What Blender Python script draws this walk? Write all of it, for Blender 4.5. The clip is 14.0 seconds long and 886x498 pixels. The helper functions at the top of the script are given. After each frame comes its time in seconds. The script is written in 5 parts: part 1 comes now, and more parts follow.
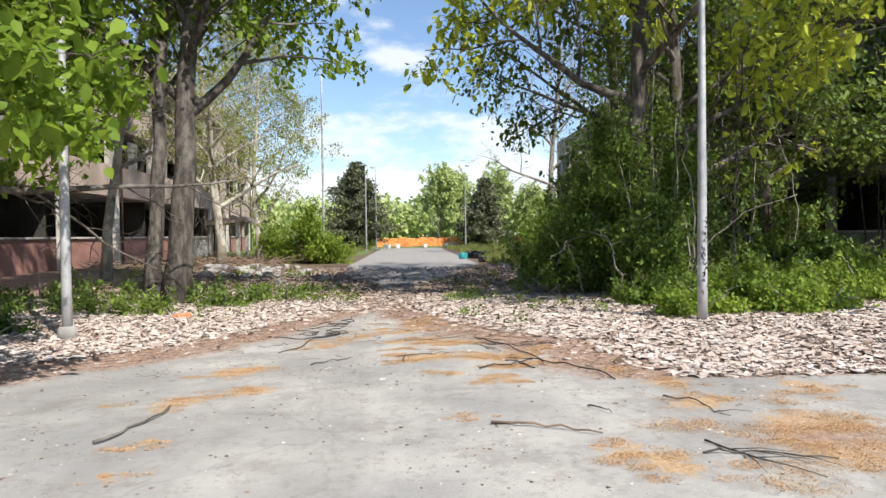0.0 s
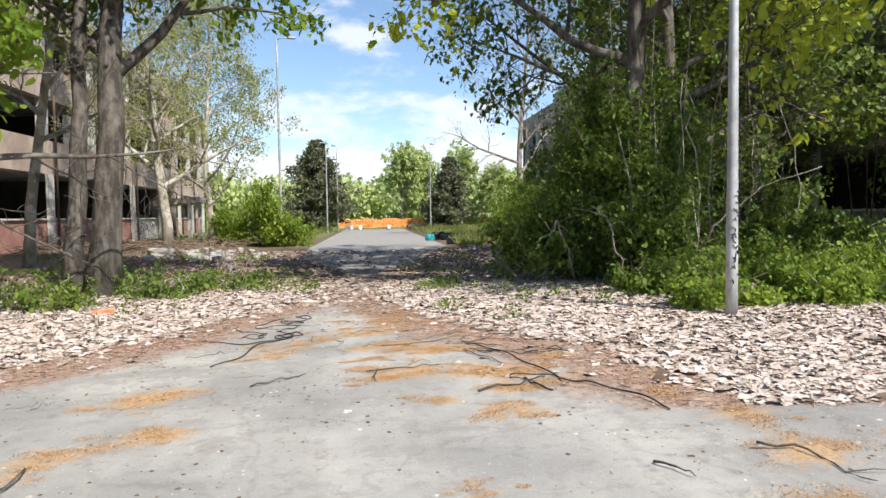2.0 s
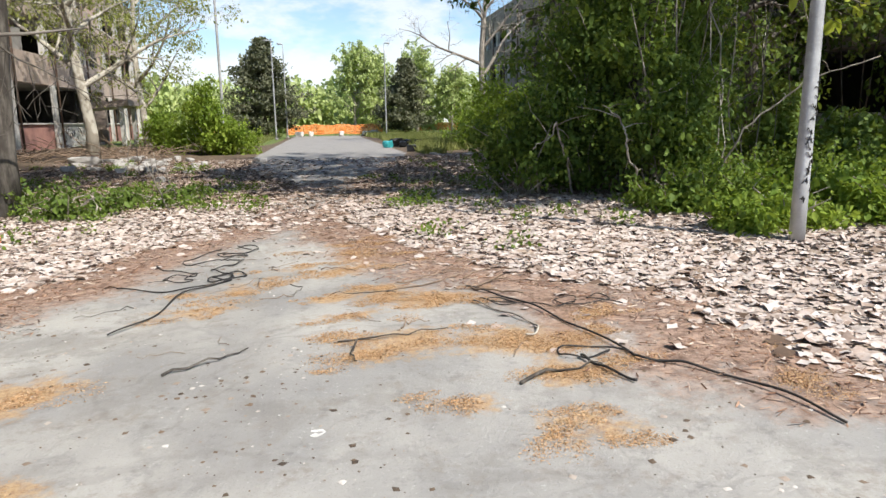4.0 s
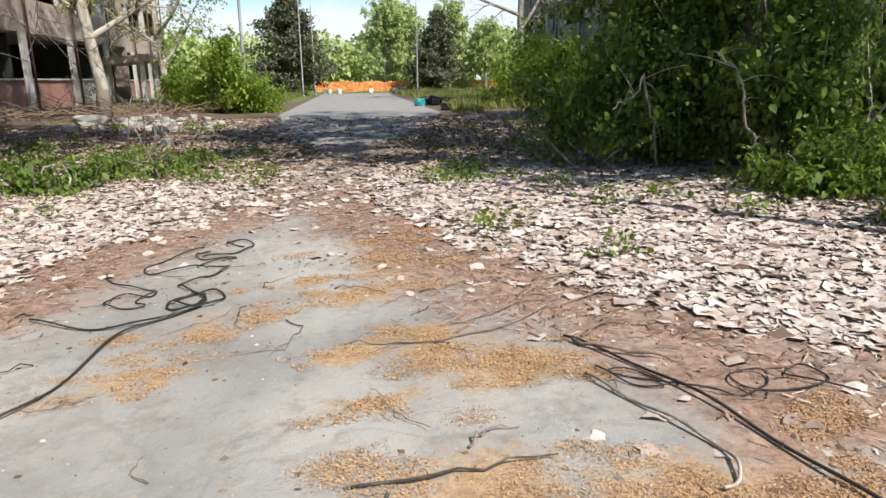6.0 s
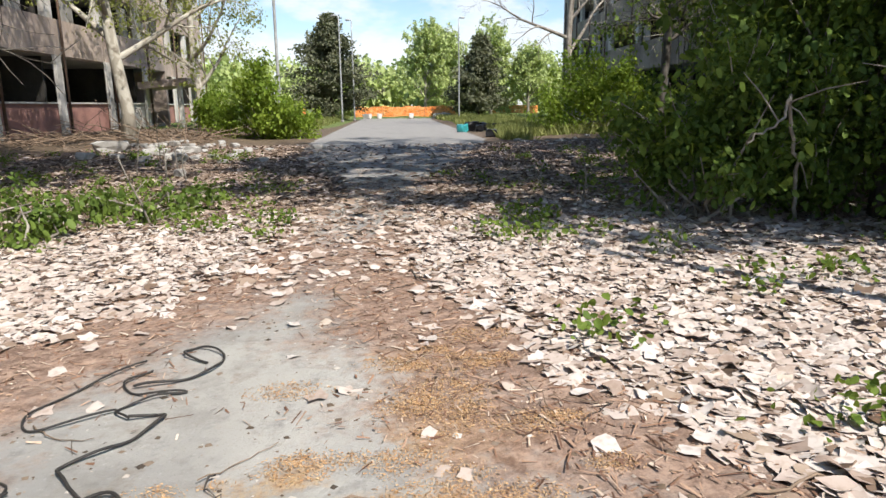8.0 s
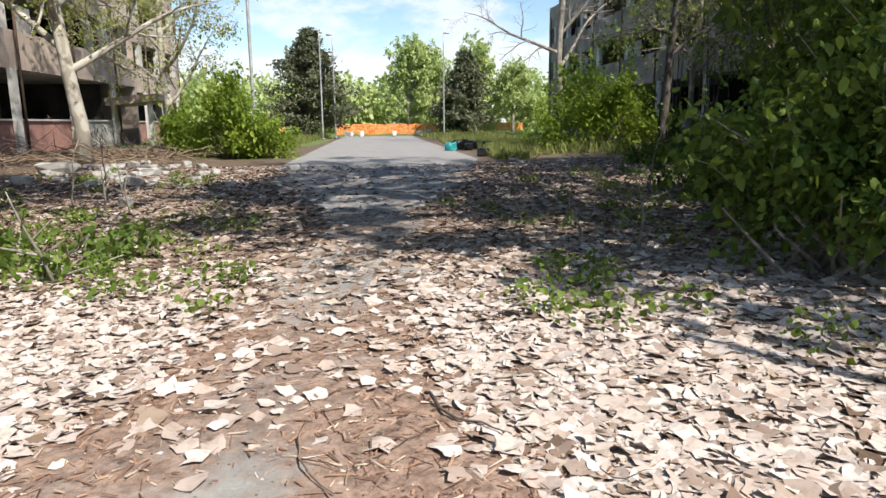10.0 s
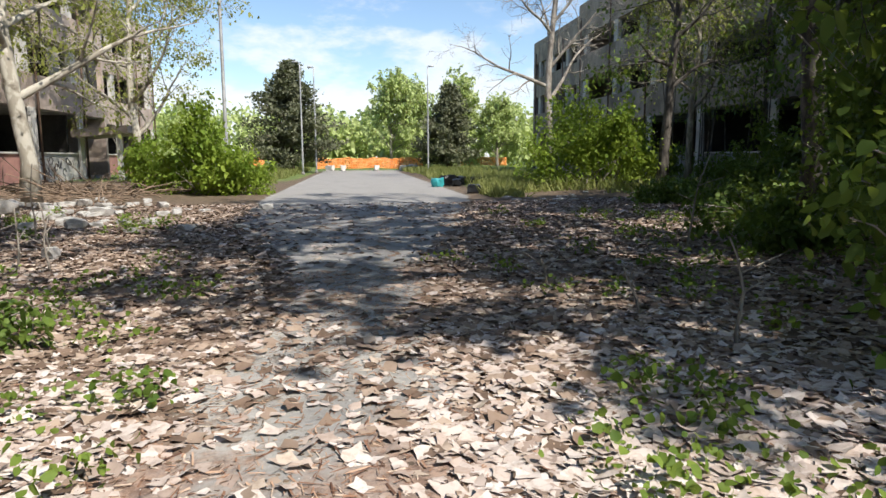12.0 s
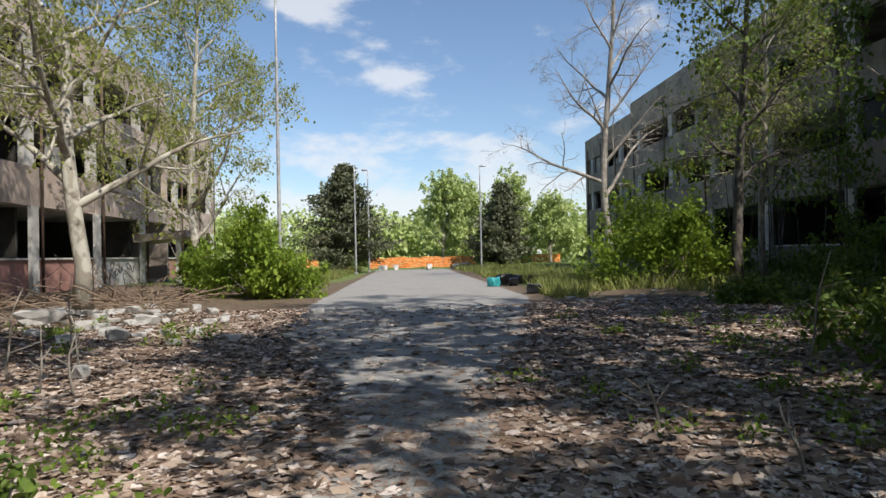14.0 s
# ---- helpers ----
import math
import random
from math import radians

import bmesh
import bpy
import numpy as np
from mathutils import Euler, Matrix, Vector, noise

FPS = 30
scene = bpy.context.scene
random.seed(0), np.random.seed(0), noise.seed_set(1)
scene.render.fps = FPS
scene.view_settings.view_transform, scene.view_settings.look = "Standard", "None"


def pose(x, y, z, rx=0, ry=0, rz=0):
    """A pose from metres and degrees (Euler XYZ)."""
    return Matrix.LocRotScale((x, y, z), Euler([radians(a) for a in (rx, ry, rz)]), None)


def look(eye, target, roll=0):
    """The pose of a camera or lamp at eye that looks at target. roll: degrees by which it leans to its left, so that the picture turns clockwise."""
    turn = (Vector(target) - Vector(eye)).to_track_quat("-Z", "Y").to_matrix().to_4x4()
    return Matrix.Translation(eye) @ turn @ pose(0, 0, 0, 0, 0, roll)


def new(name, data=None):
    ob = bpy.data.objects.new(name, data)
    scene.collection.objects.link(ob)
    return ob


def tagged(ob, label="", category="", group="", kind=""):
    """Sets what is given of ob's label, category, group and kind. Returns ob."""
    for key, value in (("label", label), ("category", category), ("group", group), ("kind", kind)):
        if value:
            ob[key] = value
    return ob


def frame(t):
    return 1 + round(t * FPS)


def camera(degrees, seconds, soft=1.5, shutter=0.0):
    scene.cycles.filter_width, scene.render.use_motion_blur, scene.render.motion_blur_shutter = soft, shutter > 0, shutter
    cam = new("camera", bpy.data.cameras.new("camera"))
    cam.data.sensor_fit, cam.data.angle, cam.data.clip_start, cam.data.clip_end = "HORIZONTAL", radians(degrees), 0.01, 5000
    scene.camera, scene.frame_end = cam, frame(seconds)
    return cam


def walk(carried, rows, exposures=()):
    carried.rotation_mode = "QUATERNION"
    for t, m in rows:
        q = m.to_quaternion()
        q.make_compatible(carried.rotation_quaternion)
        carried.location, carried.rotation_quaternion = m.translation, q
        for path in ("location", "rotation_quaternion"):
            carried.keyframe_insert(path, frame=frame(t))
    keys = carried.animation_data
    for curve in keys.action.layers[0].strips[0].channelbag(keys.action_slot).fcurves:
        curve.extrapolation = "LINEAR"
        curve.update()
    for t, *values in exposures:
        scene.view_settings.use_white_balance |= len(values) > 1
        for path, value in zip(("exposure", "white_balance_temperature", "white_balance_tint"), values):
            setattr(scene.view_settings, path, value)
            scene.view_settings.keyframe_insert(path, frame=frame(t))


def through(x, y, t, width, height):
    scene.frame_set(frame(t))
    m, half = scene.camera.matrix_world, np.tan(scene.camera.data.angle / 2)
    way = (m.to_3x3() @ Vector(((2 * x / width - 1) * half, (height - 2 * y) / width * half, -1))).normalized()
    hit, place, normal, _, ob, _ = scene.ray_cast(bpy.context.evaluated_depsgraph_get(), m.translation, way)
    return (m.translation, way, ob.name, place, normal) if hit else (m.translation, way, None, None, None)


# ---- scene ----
cam = camera(68.0, 14.0)
METRES, EYE, TILT, LEAN, TURN = 13.6, 1.5, 0.0, 0.0, -2.9
ROWS = [
    (0.0, 0.0, 0.0, 0.0, -0.01, -1.22, 0.65),
    (0.5, -0.0028, 0.0307, -0.002, -2.16, -1.52, 0.5),
    (1.0, -0.0046, 0.0682, -0.0012, -2.2, -0.81, 0.63),
    (1.5, -0.0084, 0.1043, -0.0022, -2.39, -0.23, 0.46),
    (2.0, -0.0138, 0.1411, -0.0023, -3.29, -2.91, 0.8),
    (2.5, -0.02, 0.1796, -0.0028, -3.21, -2.87, -0.32),
    (3.0, -0.0268, 0.2179, -0.0056, -6.67, -6.03, 0.54),
    (3.2, -0.0281, 0.2335, -0.0061, -7.02, -8.84, 0.6),
    (5.3, -0.0336, 0.397, -0.0118, -7.69, -13.22, 1.2),
    (5.5, -0.0337, 0.4128, -0.0122, -7.69, -14.48, 1.3),
    (6.0, -0.0316, 0.4535, -0.013, -4.76, -14.48, 0.66),
    (6.5, -0.0326, 0.4941, -0.0149, -5.84, -13.69, 0.31),
    (7.0, -0.0306, 0.5338, -0.0154, -4.31, -11.2, 1.15),
    (7.5, -0.032, 0.5763, -0.0156, -2.8, -11.04, 0.36),
    (8.0, -0.0363, 0.6143, -0.0148, -1.4, -12.35, 0.52),
    (8.5, -0.0408, 0.653, -0.0151, -0.62, -11.2, 0.27),
    (8.7, -0.0424, 0.6685, -0.0152, -1.95, -10.62, 0.3),
    (10.8, -0.058, 0.830, -0.017, -4.05, -11.03, 0.7),
    (11.0, -0.0594, 0.8452, -0.0171, -5.87, -8.91, 0.75),
    (11.5, -0.0624, 0.8768, -0.0154, -6.42, -10.35, 1.27),
    (12.0, -0.0604, 0.91, -0.0147, -4.61, -8.0, 0.23),
    (12.5, -0.0624, 0.9405, -0.014, -6.07, -5.45, 0.81),
    (13.0, -0.0637, 0.9656, -0.0129, -3.42, -1.87, 0.82),
    (13.5, -0.0649, 0.9851, -0.0099, -2.83, 0.18, 0.55),
    (14.0, -0.0701, 0.9917, -0.0094, -0.2, 0.51, 1.22),
]
walk(cam, [(t, pose(0, 0, EYE, TILT, LEAN, TURN) @ pose(METRES * x, METRES * y, METRES * z, 90 + pitch, roll, yaw)) for t, x, y, z, yaw, pitch, roll in ROWS],
     exposures=[(0.0, 0.65), (3.0, 0.62), (5.5, 0.48), (8.5, 0.58), (11.0, 0.6), (12.5, 0.56), (13.0, 0.57), (14.0, 0.28)])

# ---- world and sun ----
SUN_DIR = Vector((0.52, -0.71, 1.0)).normalized()      # from the ground to the sun
world = bpy.data.worlds.new("world")
scene.world = world
world.use_nodes = True
wn = world.node_tree.nodes
sky = wn.new("ShaderNodeTexSky")
sky.sky_type = "NISHITA"
sky.sun_disc = False
sky.sun_elevation = math.asin(SUN_DIR.z)
sky.sun_rotation = math.atan2(SUN_DIR.x, SUN_DIR.y)
sky.air_density, sky.dust_density, sky.ozone_density = 1.0, 0.5, 3.0
wn["Background"].inputs["Strength"].default_value = 0.12
world.node_tree.links.new(sky.outputs[0], wn["Background"].inputs["Color"])
sun = new("sun", bpy.data.lights.new("sun", "SUN"))
sun.data.energy, sun.data.angle, sun.data.color = 5.0, radians(0.55), (1.0, 0.95, 0.87)
sun.matrix_world = look(SUN_DIR * 100, (0, 0, 0))


# ---- materials ----
class Nodes:
    """A short hand for node trees."""

    def __init__(self, name):
        self.mat = bpy.data.materials.new(name)
        self.mat.use_nodes = True
        self.tree = self.mat.node_tree
        self.bsdf = self.tree.nodes["Principled BSDF"]

    def node(self, kind, **inputs):
        n = self.tree.nodes.new(kind)
        for key, value in inputs.items():
            self.put(n.inputs[key.replace("_", " ")], value)
        return n

    def put(self, socket, value):
        if isinstance(value, bpy.types.NodeSocket):
            self.tree.links.new(value, socket)
        else:
            socket.default_value = (*value, 1) if isinstance(value, tuple) and len(value) == 3 and socket.type == "RGBA" else value

    def noise(self, scale, detail=4.0, rough=0.6, vector=None, stretch=None):
        if vector is None:
            vector = self.tree.nodes.new("ShaderNodeTexCoord").outputs["Object"]
        if stretch:
            m = self.node("ShaderNodeMapping", Vector=vector)
            m.inputs["Scale"].default_value = stretch
            vector = m.outputs[0]
        return self.node("ShaderNodeTexNoise", Vector=vector, Scale=scale, Detail=detail, Roughness=rough).outputs["Fac"]

    def math(self, op, a, b=0.0):
        n = self.tree.nodes.new("ShaderNodeMath")
        n.operation = op
        self.put(n.inputs[0], a)
        self.put(n.inputs[1], b)
        return n.outputs[0]

    def step(self, value, lo, hi):
        n = self.node("ShaderNodeMapRange", Value=value)
        n.interpolation_type = "SMOOTHSTEP"
        n.inputs["From Min"].default_value, n.inputs["From Max"].default_value = lo, hi
        return n.outputs[0]

    def mix(self, fac, a, b):
        n = self.tree.nodes.new("ShaderNodeMix")
        n.data_type = "RGBA"
        self.put(n.inputs["Factor"], fac)
        self.put(n.inputs["A"], a)
        self.put(n.inputs["B"], b)
        return n.outputs["Result"]

    def attribute(self, name):
        n = self.tree.nodes.new("ShaderNodeAttribute")
        n.attribute_name = name
        return n.outputs["Fac"]

    def bump(self, height, strength=0.4, distance=0.02):
        b = self.node("ShaderNodeBump", Height=height, Strength=strength, Distance=distance)
        self.put(self.bsdf.inputs["Normal"], b.outputs[0])

    def done(self, color, rough=0.85, metal=0.0, spec=0.3):
        self.put(self.bsdf.inputs["Base Color"], color)
        self.put(self.bsdf.inputs["Roughness"], rough)
        self.put(self.bsdf.inputs["Metallic"], metal)
        self.bsdf.inputs["Specular IOR Level"].default_value = spec
        return self.mat


def weathered(name, base, dark, light, scale=1.0, rough=0.88, bump=0.4, streak=True, metal=0.0):
    """A matt surface with grain, stains and, where asked for, streaks that run down."""
    n = Nodes(name)
    big = n.step(n.noise(0.6 * scale, 5), 0.35, 0.68)
    fine = n.noise(14 * scale, 6, 0.7)
    col = n.mix(big, base, dark)
    col = n.mix(n.math("MULTIPLY", n.step(fine, 0.5, 0.75), 0.5), col, light)
    if streak:
        run = n.step(n.noise(1.6 * scale, 5, 0.65, stretch=(1.0, 1.0, 0.12)), 0.5, 0.72)
        col = n.mix(n.math("MULTIPLY", run, 0.55), col, dark)
    n.bump(fine, bump, 0.015)
    return n.done(col, rough, metal)


def leafy(name, a, b, through=0.45, patch=0.8):
    """Leaves that let light through, varied from leaf to leaf and from clump to clump."""
    n = Nodes(name)
    geo = n.tree.nodes.new("ShaderNodeNewGeometry")
    rnd = geo.outputs["Random Per Island"]
    mixed = n.math("ADD", n.math("MULTIPLY", rnd, 0.6), n.math("MULTIPLY", n.step(n.noise(patch, 3), 0.35, 0.65), 0.4))
    col = n.mix(mixed, a, b)
    n.done(col, 0.6, 0, 0.2)
    tr = n.node("ShaderNodeBsdfTranslucent", Color=n.mix(0.35, col, (0.45, 0.55, 0.05)))
    mx = n.node("ShaderNodeMixShader", Fac=through)
    out = n.tree.nodes["Material Output"]
    n.tree.links.new(n.bsdf.outputs[0], mx.inputs[1])
    n.tree.links.new(tr.outputs[0], mx.inputs[2])
    n.tree.links.new(mx.outputs[0], out.inputs["Surface"])
    return n.mat


def bark_material(name, base, dark, light, mottled=False):
    n = Nodes(name)
    if mottled:
        spots = n.step(n.noise(3.2, 3, 0.5, stretch=(1, 1, 0.6)), 0.47, 0.56)
        col = n.mix(spots, base, light)
        col = n.mix(n.step(n.noise(2.1, 4), 0.55, 0.7), col, dark)
    else:
        grooves = n.noise(9, 5, 0.65, stretch=(1, 1, 0.22))
        col = n.mix(n.step(grooves, 0.4, 0.65), dark, base)
        col = n.mix(n.step(n.noise(0.9, 4), 0.5, 0.7), col, light)
    n.bump(n.noise(12, 6, 0.7, stretch=(1, 1, 0.3)), 0.7, 0.03)
    return n.done(col, 0.9)


def litter_material(name, ramp):
    """Dead leaves, each with its own tone."""
    n = Nodes(name)
    geo = n.tree.nodes.new("ShaderNodeNewGeometry")
    r = n.tree.nodes.new("ShaderNodeValToRGB")
    n.put(r.inputs[0], geo.outputs["Random Per Island"])
    els = r.color_ramp.elements
    els[0].position, els[0].color = ramp[0][0], (*ramp[0][1], 1)
    els[1].position, els[1].color = ramp[-1][0], (*ramp[-1][1], 1)
    for p, c in ramp[1:-1]:
        els.new(p).color = (*c, 1)
    col = n.mix(n.math("MULTIPLY", n.step(n.noise(25, 3), 0.45, 0.7), 0.35), r.outputs[0], (0.2, 0.13, 0.08))
    return n.done(col, 0.8, 0, 0.25)


def ground_material():
    """Cracked concrete under leaf mould, needles, soil and grass, laid out by the sheet's own zones."""
    n = Nodes("ground")
    wobble = n.math("SUBTRACT", n.noise(1.7, 6, 0.68), 0.5)
    fine = n.math("SUBTRACT", n.noise(13, 5, 0.7), 0.5)
    edge = n.math("ADD", n.math("MULTIPLY", wobble, 1.3), n.math("MULTIPLY", fine, 0.75))

    def zone(name, lo=0.4, hi=0.6):
        return n.step(n.math("ADD", n.attribute(name), edge), lo, hi)

    conc = n.mix(n.step(n.noise(0.5, 5), 0.35, 0.65), (0.40, 0.382, 0.35), (0.255, 0.247, 0.237))
    conc = n.mix(n.math("MULTIPLY", n.step(n.noise(6, 6, 0.72), 0.52, 0.72), 0.6), conc, (0.16, 0.155, 0.15))
    conc = n.mix(n.math("MULTIPLY", n.step(n.noise(38, 4, 0.7), 0.58, 0.72), 0.55), conc, (0.5, 0.49, 0.46))
    blot = n.step(n.noise(1.3, 7, 0.75), 0.5, 0.62)
    conc = n.mix(n.math("MULTIPLY", blot, 0.45), conc, (0.20, 0.185, 0.165))
    strip = n.step(n.noise(1.15, 4, 0.6, stretch=(1.0, 0.07, 1.0)), 0.46, 0.62)
    conc = n.mix(n.math("MULTIPLY", strip, 0.3), conc, (0.235, 0.22, 0.205))
    dirt = n.step(n.math("ADD", n.noise(3.1, 8, 0.8), n.math("MULTIPLY", fine, 0.4)), 0.53, 0.68)
    conc = n.mix(n.math("MULTIPLY", dirt, 0.5), conc, (0.225, 0.19, 0.155))
    vor = n.node("ShaderNodeTexVoronoi", Scale=0.55)
    vor.feature = "DISTANCE_TO_EDGE"
    warp = n.node("ShaderNodeTexNoise", Scale=2.2, Detail=5.0)
    co = n.tree.nodes.new("ShaderNodeTexCoord").outputs["Object"]
    n.put(warp.inputs["Vector"], co)
    va = n.tree.nodes.new("ShaderNodeVectorMath")
    va.operation = "MULTIPLY_ADD"
    n.put(va.inputs[0], warp.outputs["Color"])
    va.inputs[1].default_value = (0.9, 0.9, 0.0)
    n.put(va.inputs[2], co)
    n.put(vor.inputs["Vector"], va.outputs[0])
    crack = n.math("SUBTRACT", 1.0, n.step(vor.outputs["Distance"], 0.004, 0.016))
    conc = n.mix(n.math("MULTIPLY", crack, 0.16), conc, (0.10, 0.09, 0.08))
    asph = n.mix(n.noise(16, 6, 0.75), (0.205, 0.195, 0.182), (0.36, 0.345, 0.325))
    asph = n.mix(n.math("MULTIPLY", n.step(n.noise(1.1, 7, 0.75, stretch=(1, 0.35, 1)), 0.45, 0.66), 0.5), asph, (0.22, 0.21, 0.20))
    base = n.mix(zone("asphalt"), conc, asph)
    soil_shade = n.mix(n.step(n.noise(5, 6, 0.7), 0.35, 0.7), (0.085, 0.062, 0.042), (0.19, 0.14, 0.095))
    base = n.mix(zone("soil_shade"), base, soil_shade)
    tan = n.mix(n.step(n.noise(30, 6, 0.78), 0.36, 0.66), (0.30, 0.155, 0.06), (0.56, 0.37, 0.17))
    base = n.mix(n.math("MULTIPLY", n.step(n.math("ADD", n.attribute("tan"), n.math("MULTIPLY", edge, 1.25)), 0.5, 0.9), 0.72), base, tan)
    mould = n.mix(n.step(n.noise(11, 9, 0.8), 0.36, 0.66), (0.15, 0.088, 0.062), (0.42, 0.285, 0.21))
    base = n.mix(n.math("MULTIPLY", zone("mould", 0.42, 1.0), 0.92), base, mould)
    grass = n.mix(n.step(n.noise(3, 6, 0.75), 0.35, 0.7), (0.07, 0.11, 0.025), (0.2, 0.24, 0.07))
    base = n.mix(zone("grass"), base, grass)
    speck = n.math("SUBTRACT", n.noise(85, 4, 0.8), 0.5)
    base = n.mix(n.math("MULTIPLY", n.step(speck, 0.06, 0.2), 0.45), base, (0.12, 0.11, 0.10))
    n.bump(n.math("ADD", n.noise(30, 6, 0.75), n.math("MULTIPLY", n.noise(5, 5), 1.5)), 0.5, 0.02)
    return n.done(base, 0.9, 0, 0.25)


M = {
    "ground": ground_material(),
    "concrete_l": weathered("stained pinkish concrete", (0.50, 0.40, 0.335), (0.30, 0.235, 0.20), (0.62, 0.52, 0.45), 0.8),
    # darker base than the left block: part of the facade's shade is in it
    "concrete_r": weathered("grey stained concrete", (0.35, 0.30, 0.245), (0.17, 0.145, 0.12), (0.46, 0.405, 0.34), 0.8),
    "column": weathered("pale concrete", (0.58, 0.555, 0.515), (0.35, 0.33, 0.3), (0.7, 0.68, 0.64), 1.2),
    "brick": weathered("old red brick", (0.36, 0.19, 0.155), (0.25, 0.13, 0.11), (0.48, 0.31, 0.26), 2.0, streak=False),
    # near-black base puts the shade of the rooms into the wall colour
    "inside": weathered("inner wall darkened for shade", (0.075, 0.068, 0.06), (0.025, 0.023, 0.021), (0.13, 0.12, 0.11), 0.7),
    "slab": weathered("slab concrete", (0.33, 0.31, 0.285), (0.16, 0.15, 0.14), (0.42, 0.4, 0.37)),
    "galv": weathered("galvanised steel", (0.46, 0.465, 0.47), (0.27, 0.272, 0.272), (0.56, 0.56, 0.555), 3.0, 0.6, 0.25, metal=0.3),
    "rust": weathered("rusty iron", (0.13, 0.085, 0.06), (0.07, 0.045, 0.035), (0.22, 0.12, 0.07), 3.0, 0.8, streak=False),
    "bark_dark": bark_material("dark furrowed bark", (0.13, 0.115, 0.098), (0.045, 0.038, 0.032), (0.2, 0.18, 0.158)),
    "bark_plane": bark_material("mottled plane bark", (0.29, 0.26, 0.21), (0.15, 0.125, 0.095), (0.45, 0.42, 0.355), True),
    "bark_bare": bark_material("pale grey bark", (0.36, 0.32, 0.27), (0.18, 0.155, 0.13), (0.46, 0.42, 0.36)),
    "bark_pine": bark_material("pine bark", (0.17, 0.12, 0.09), (0.07, 0.05, 0.04), (0.24, 0.18, 0.14)),
    "leaf_fresh": leafy("fresh spring leaves", (0.06, 0.125, 0.012), (0.20, 0.285, 0.032), 0.42),
    "leaf_plane": leafy("young olive leaves", (0.18, 0.21, 0.045), (0.38, 0.39, 0.13), 0.5),
    "leaf_yellow": leafy("yellow green leaves", (0.25, 0.31, 0.025), (0.53, 0.57, 0.08), 0.42),
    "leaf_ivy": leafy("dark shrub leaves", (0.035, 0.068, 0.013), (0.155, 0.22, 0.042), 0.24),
    "leaf_bush": leafy("bright shrub leaves", (0.10, 0.175, 0.02), (0.30, 0.385, 0.06), 0.45),
    "leaf_low": leafy("low weed leaves", (0.05, 0.10, 0.016), (0.20, 0.27, 0.05), 0.35, 1.6),
    "leaf_weed": leafy("bright weed leaves", (0.085, 0.155, 0.02), (0.29, 0.37, 0.06), 0.4, 1.2),
    "leaf_grass": leafy("rough grass", (0.12, 0.15, 0.04), (0.29, 0.29, 0.11), 0.3),
    # paler than the near leaves: the haze of distance is put into the colour
    "leaf_far": leafy("far spring woods paled for haze", (0.35, 0.42, 0.15), (0.54, 0.60, 0.28), 0.4, 0.25),
    "needles": leafy("dark pine needles", (0.07, 0.08, 0.048), (0.185, 0.19, 0.12), 0.12),
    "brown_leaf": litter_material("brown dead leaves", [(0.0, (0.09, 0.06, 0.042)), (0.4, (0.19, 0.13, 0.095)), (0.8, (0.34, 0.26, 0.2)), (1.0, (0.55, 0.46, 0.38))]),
    "dead_leaf": litter_material("pale dead leaves", [(0.0, (0.24, 0.175, 0.14)), (0.15, (0.42, 0.335, 0.285)), (0.6, (0.54, 0.46, 0.41)), (1.0, (0.61, 0.55, 0.51))]),
    "needle_bed": litter_material("orange catkin litter", [(0.0, (0.33, 0.18, 0.085)), (0.5, (0.47, 0.285, 0.14)), (1.0, (0.57, 0.41, 0.25))]),
    "twig": weathered("dry twig", (0.28, 0.2, 0.14), (0.12, 0.085, 0.06), (0.4, 0.32, 0.24), 4, streak=False),
    "rubber": weathered("black rubber cable", (0.042, 0.037, 0.033), (0.018, 0.017, 0.017), (0.07, 0.065, 0.06), 5, 0.6, 0.2, False),
    "rubble": weathered("white plaster rubble", (0.41, 0.395, 0.37), (0.22, 0.205, 0.185), (0.58, 0.57, 0.55), 3, streak=False),
}


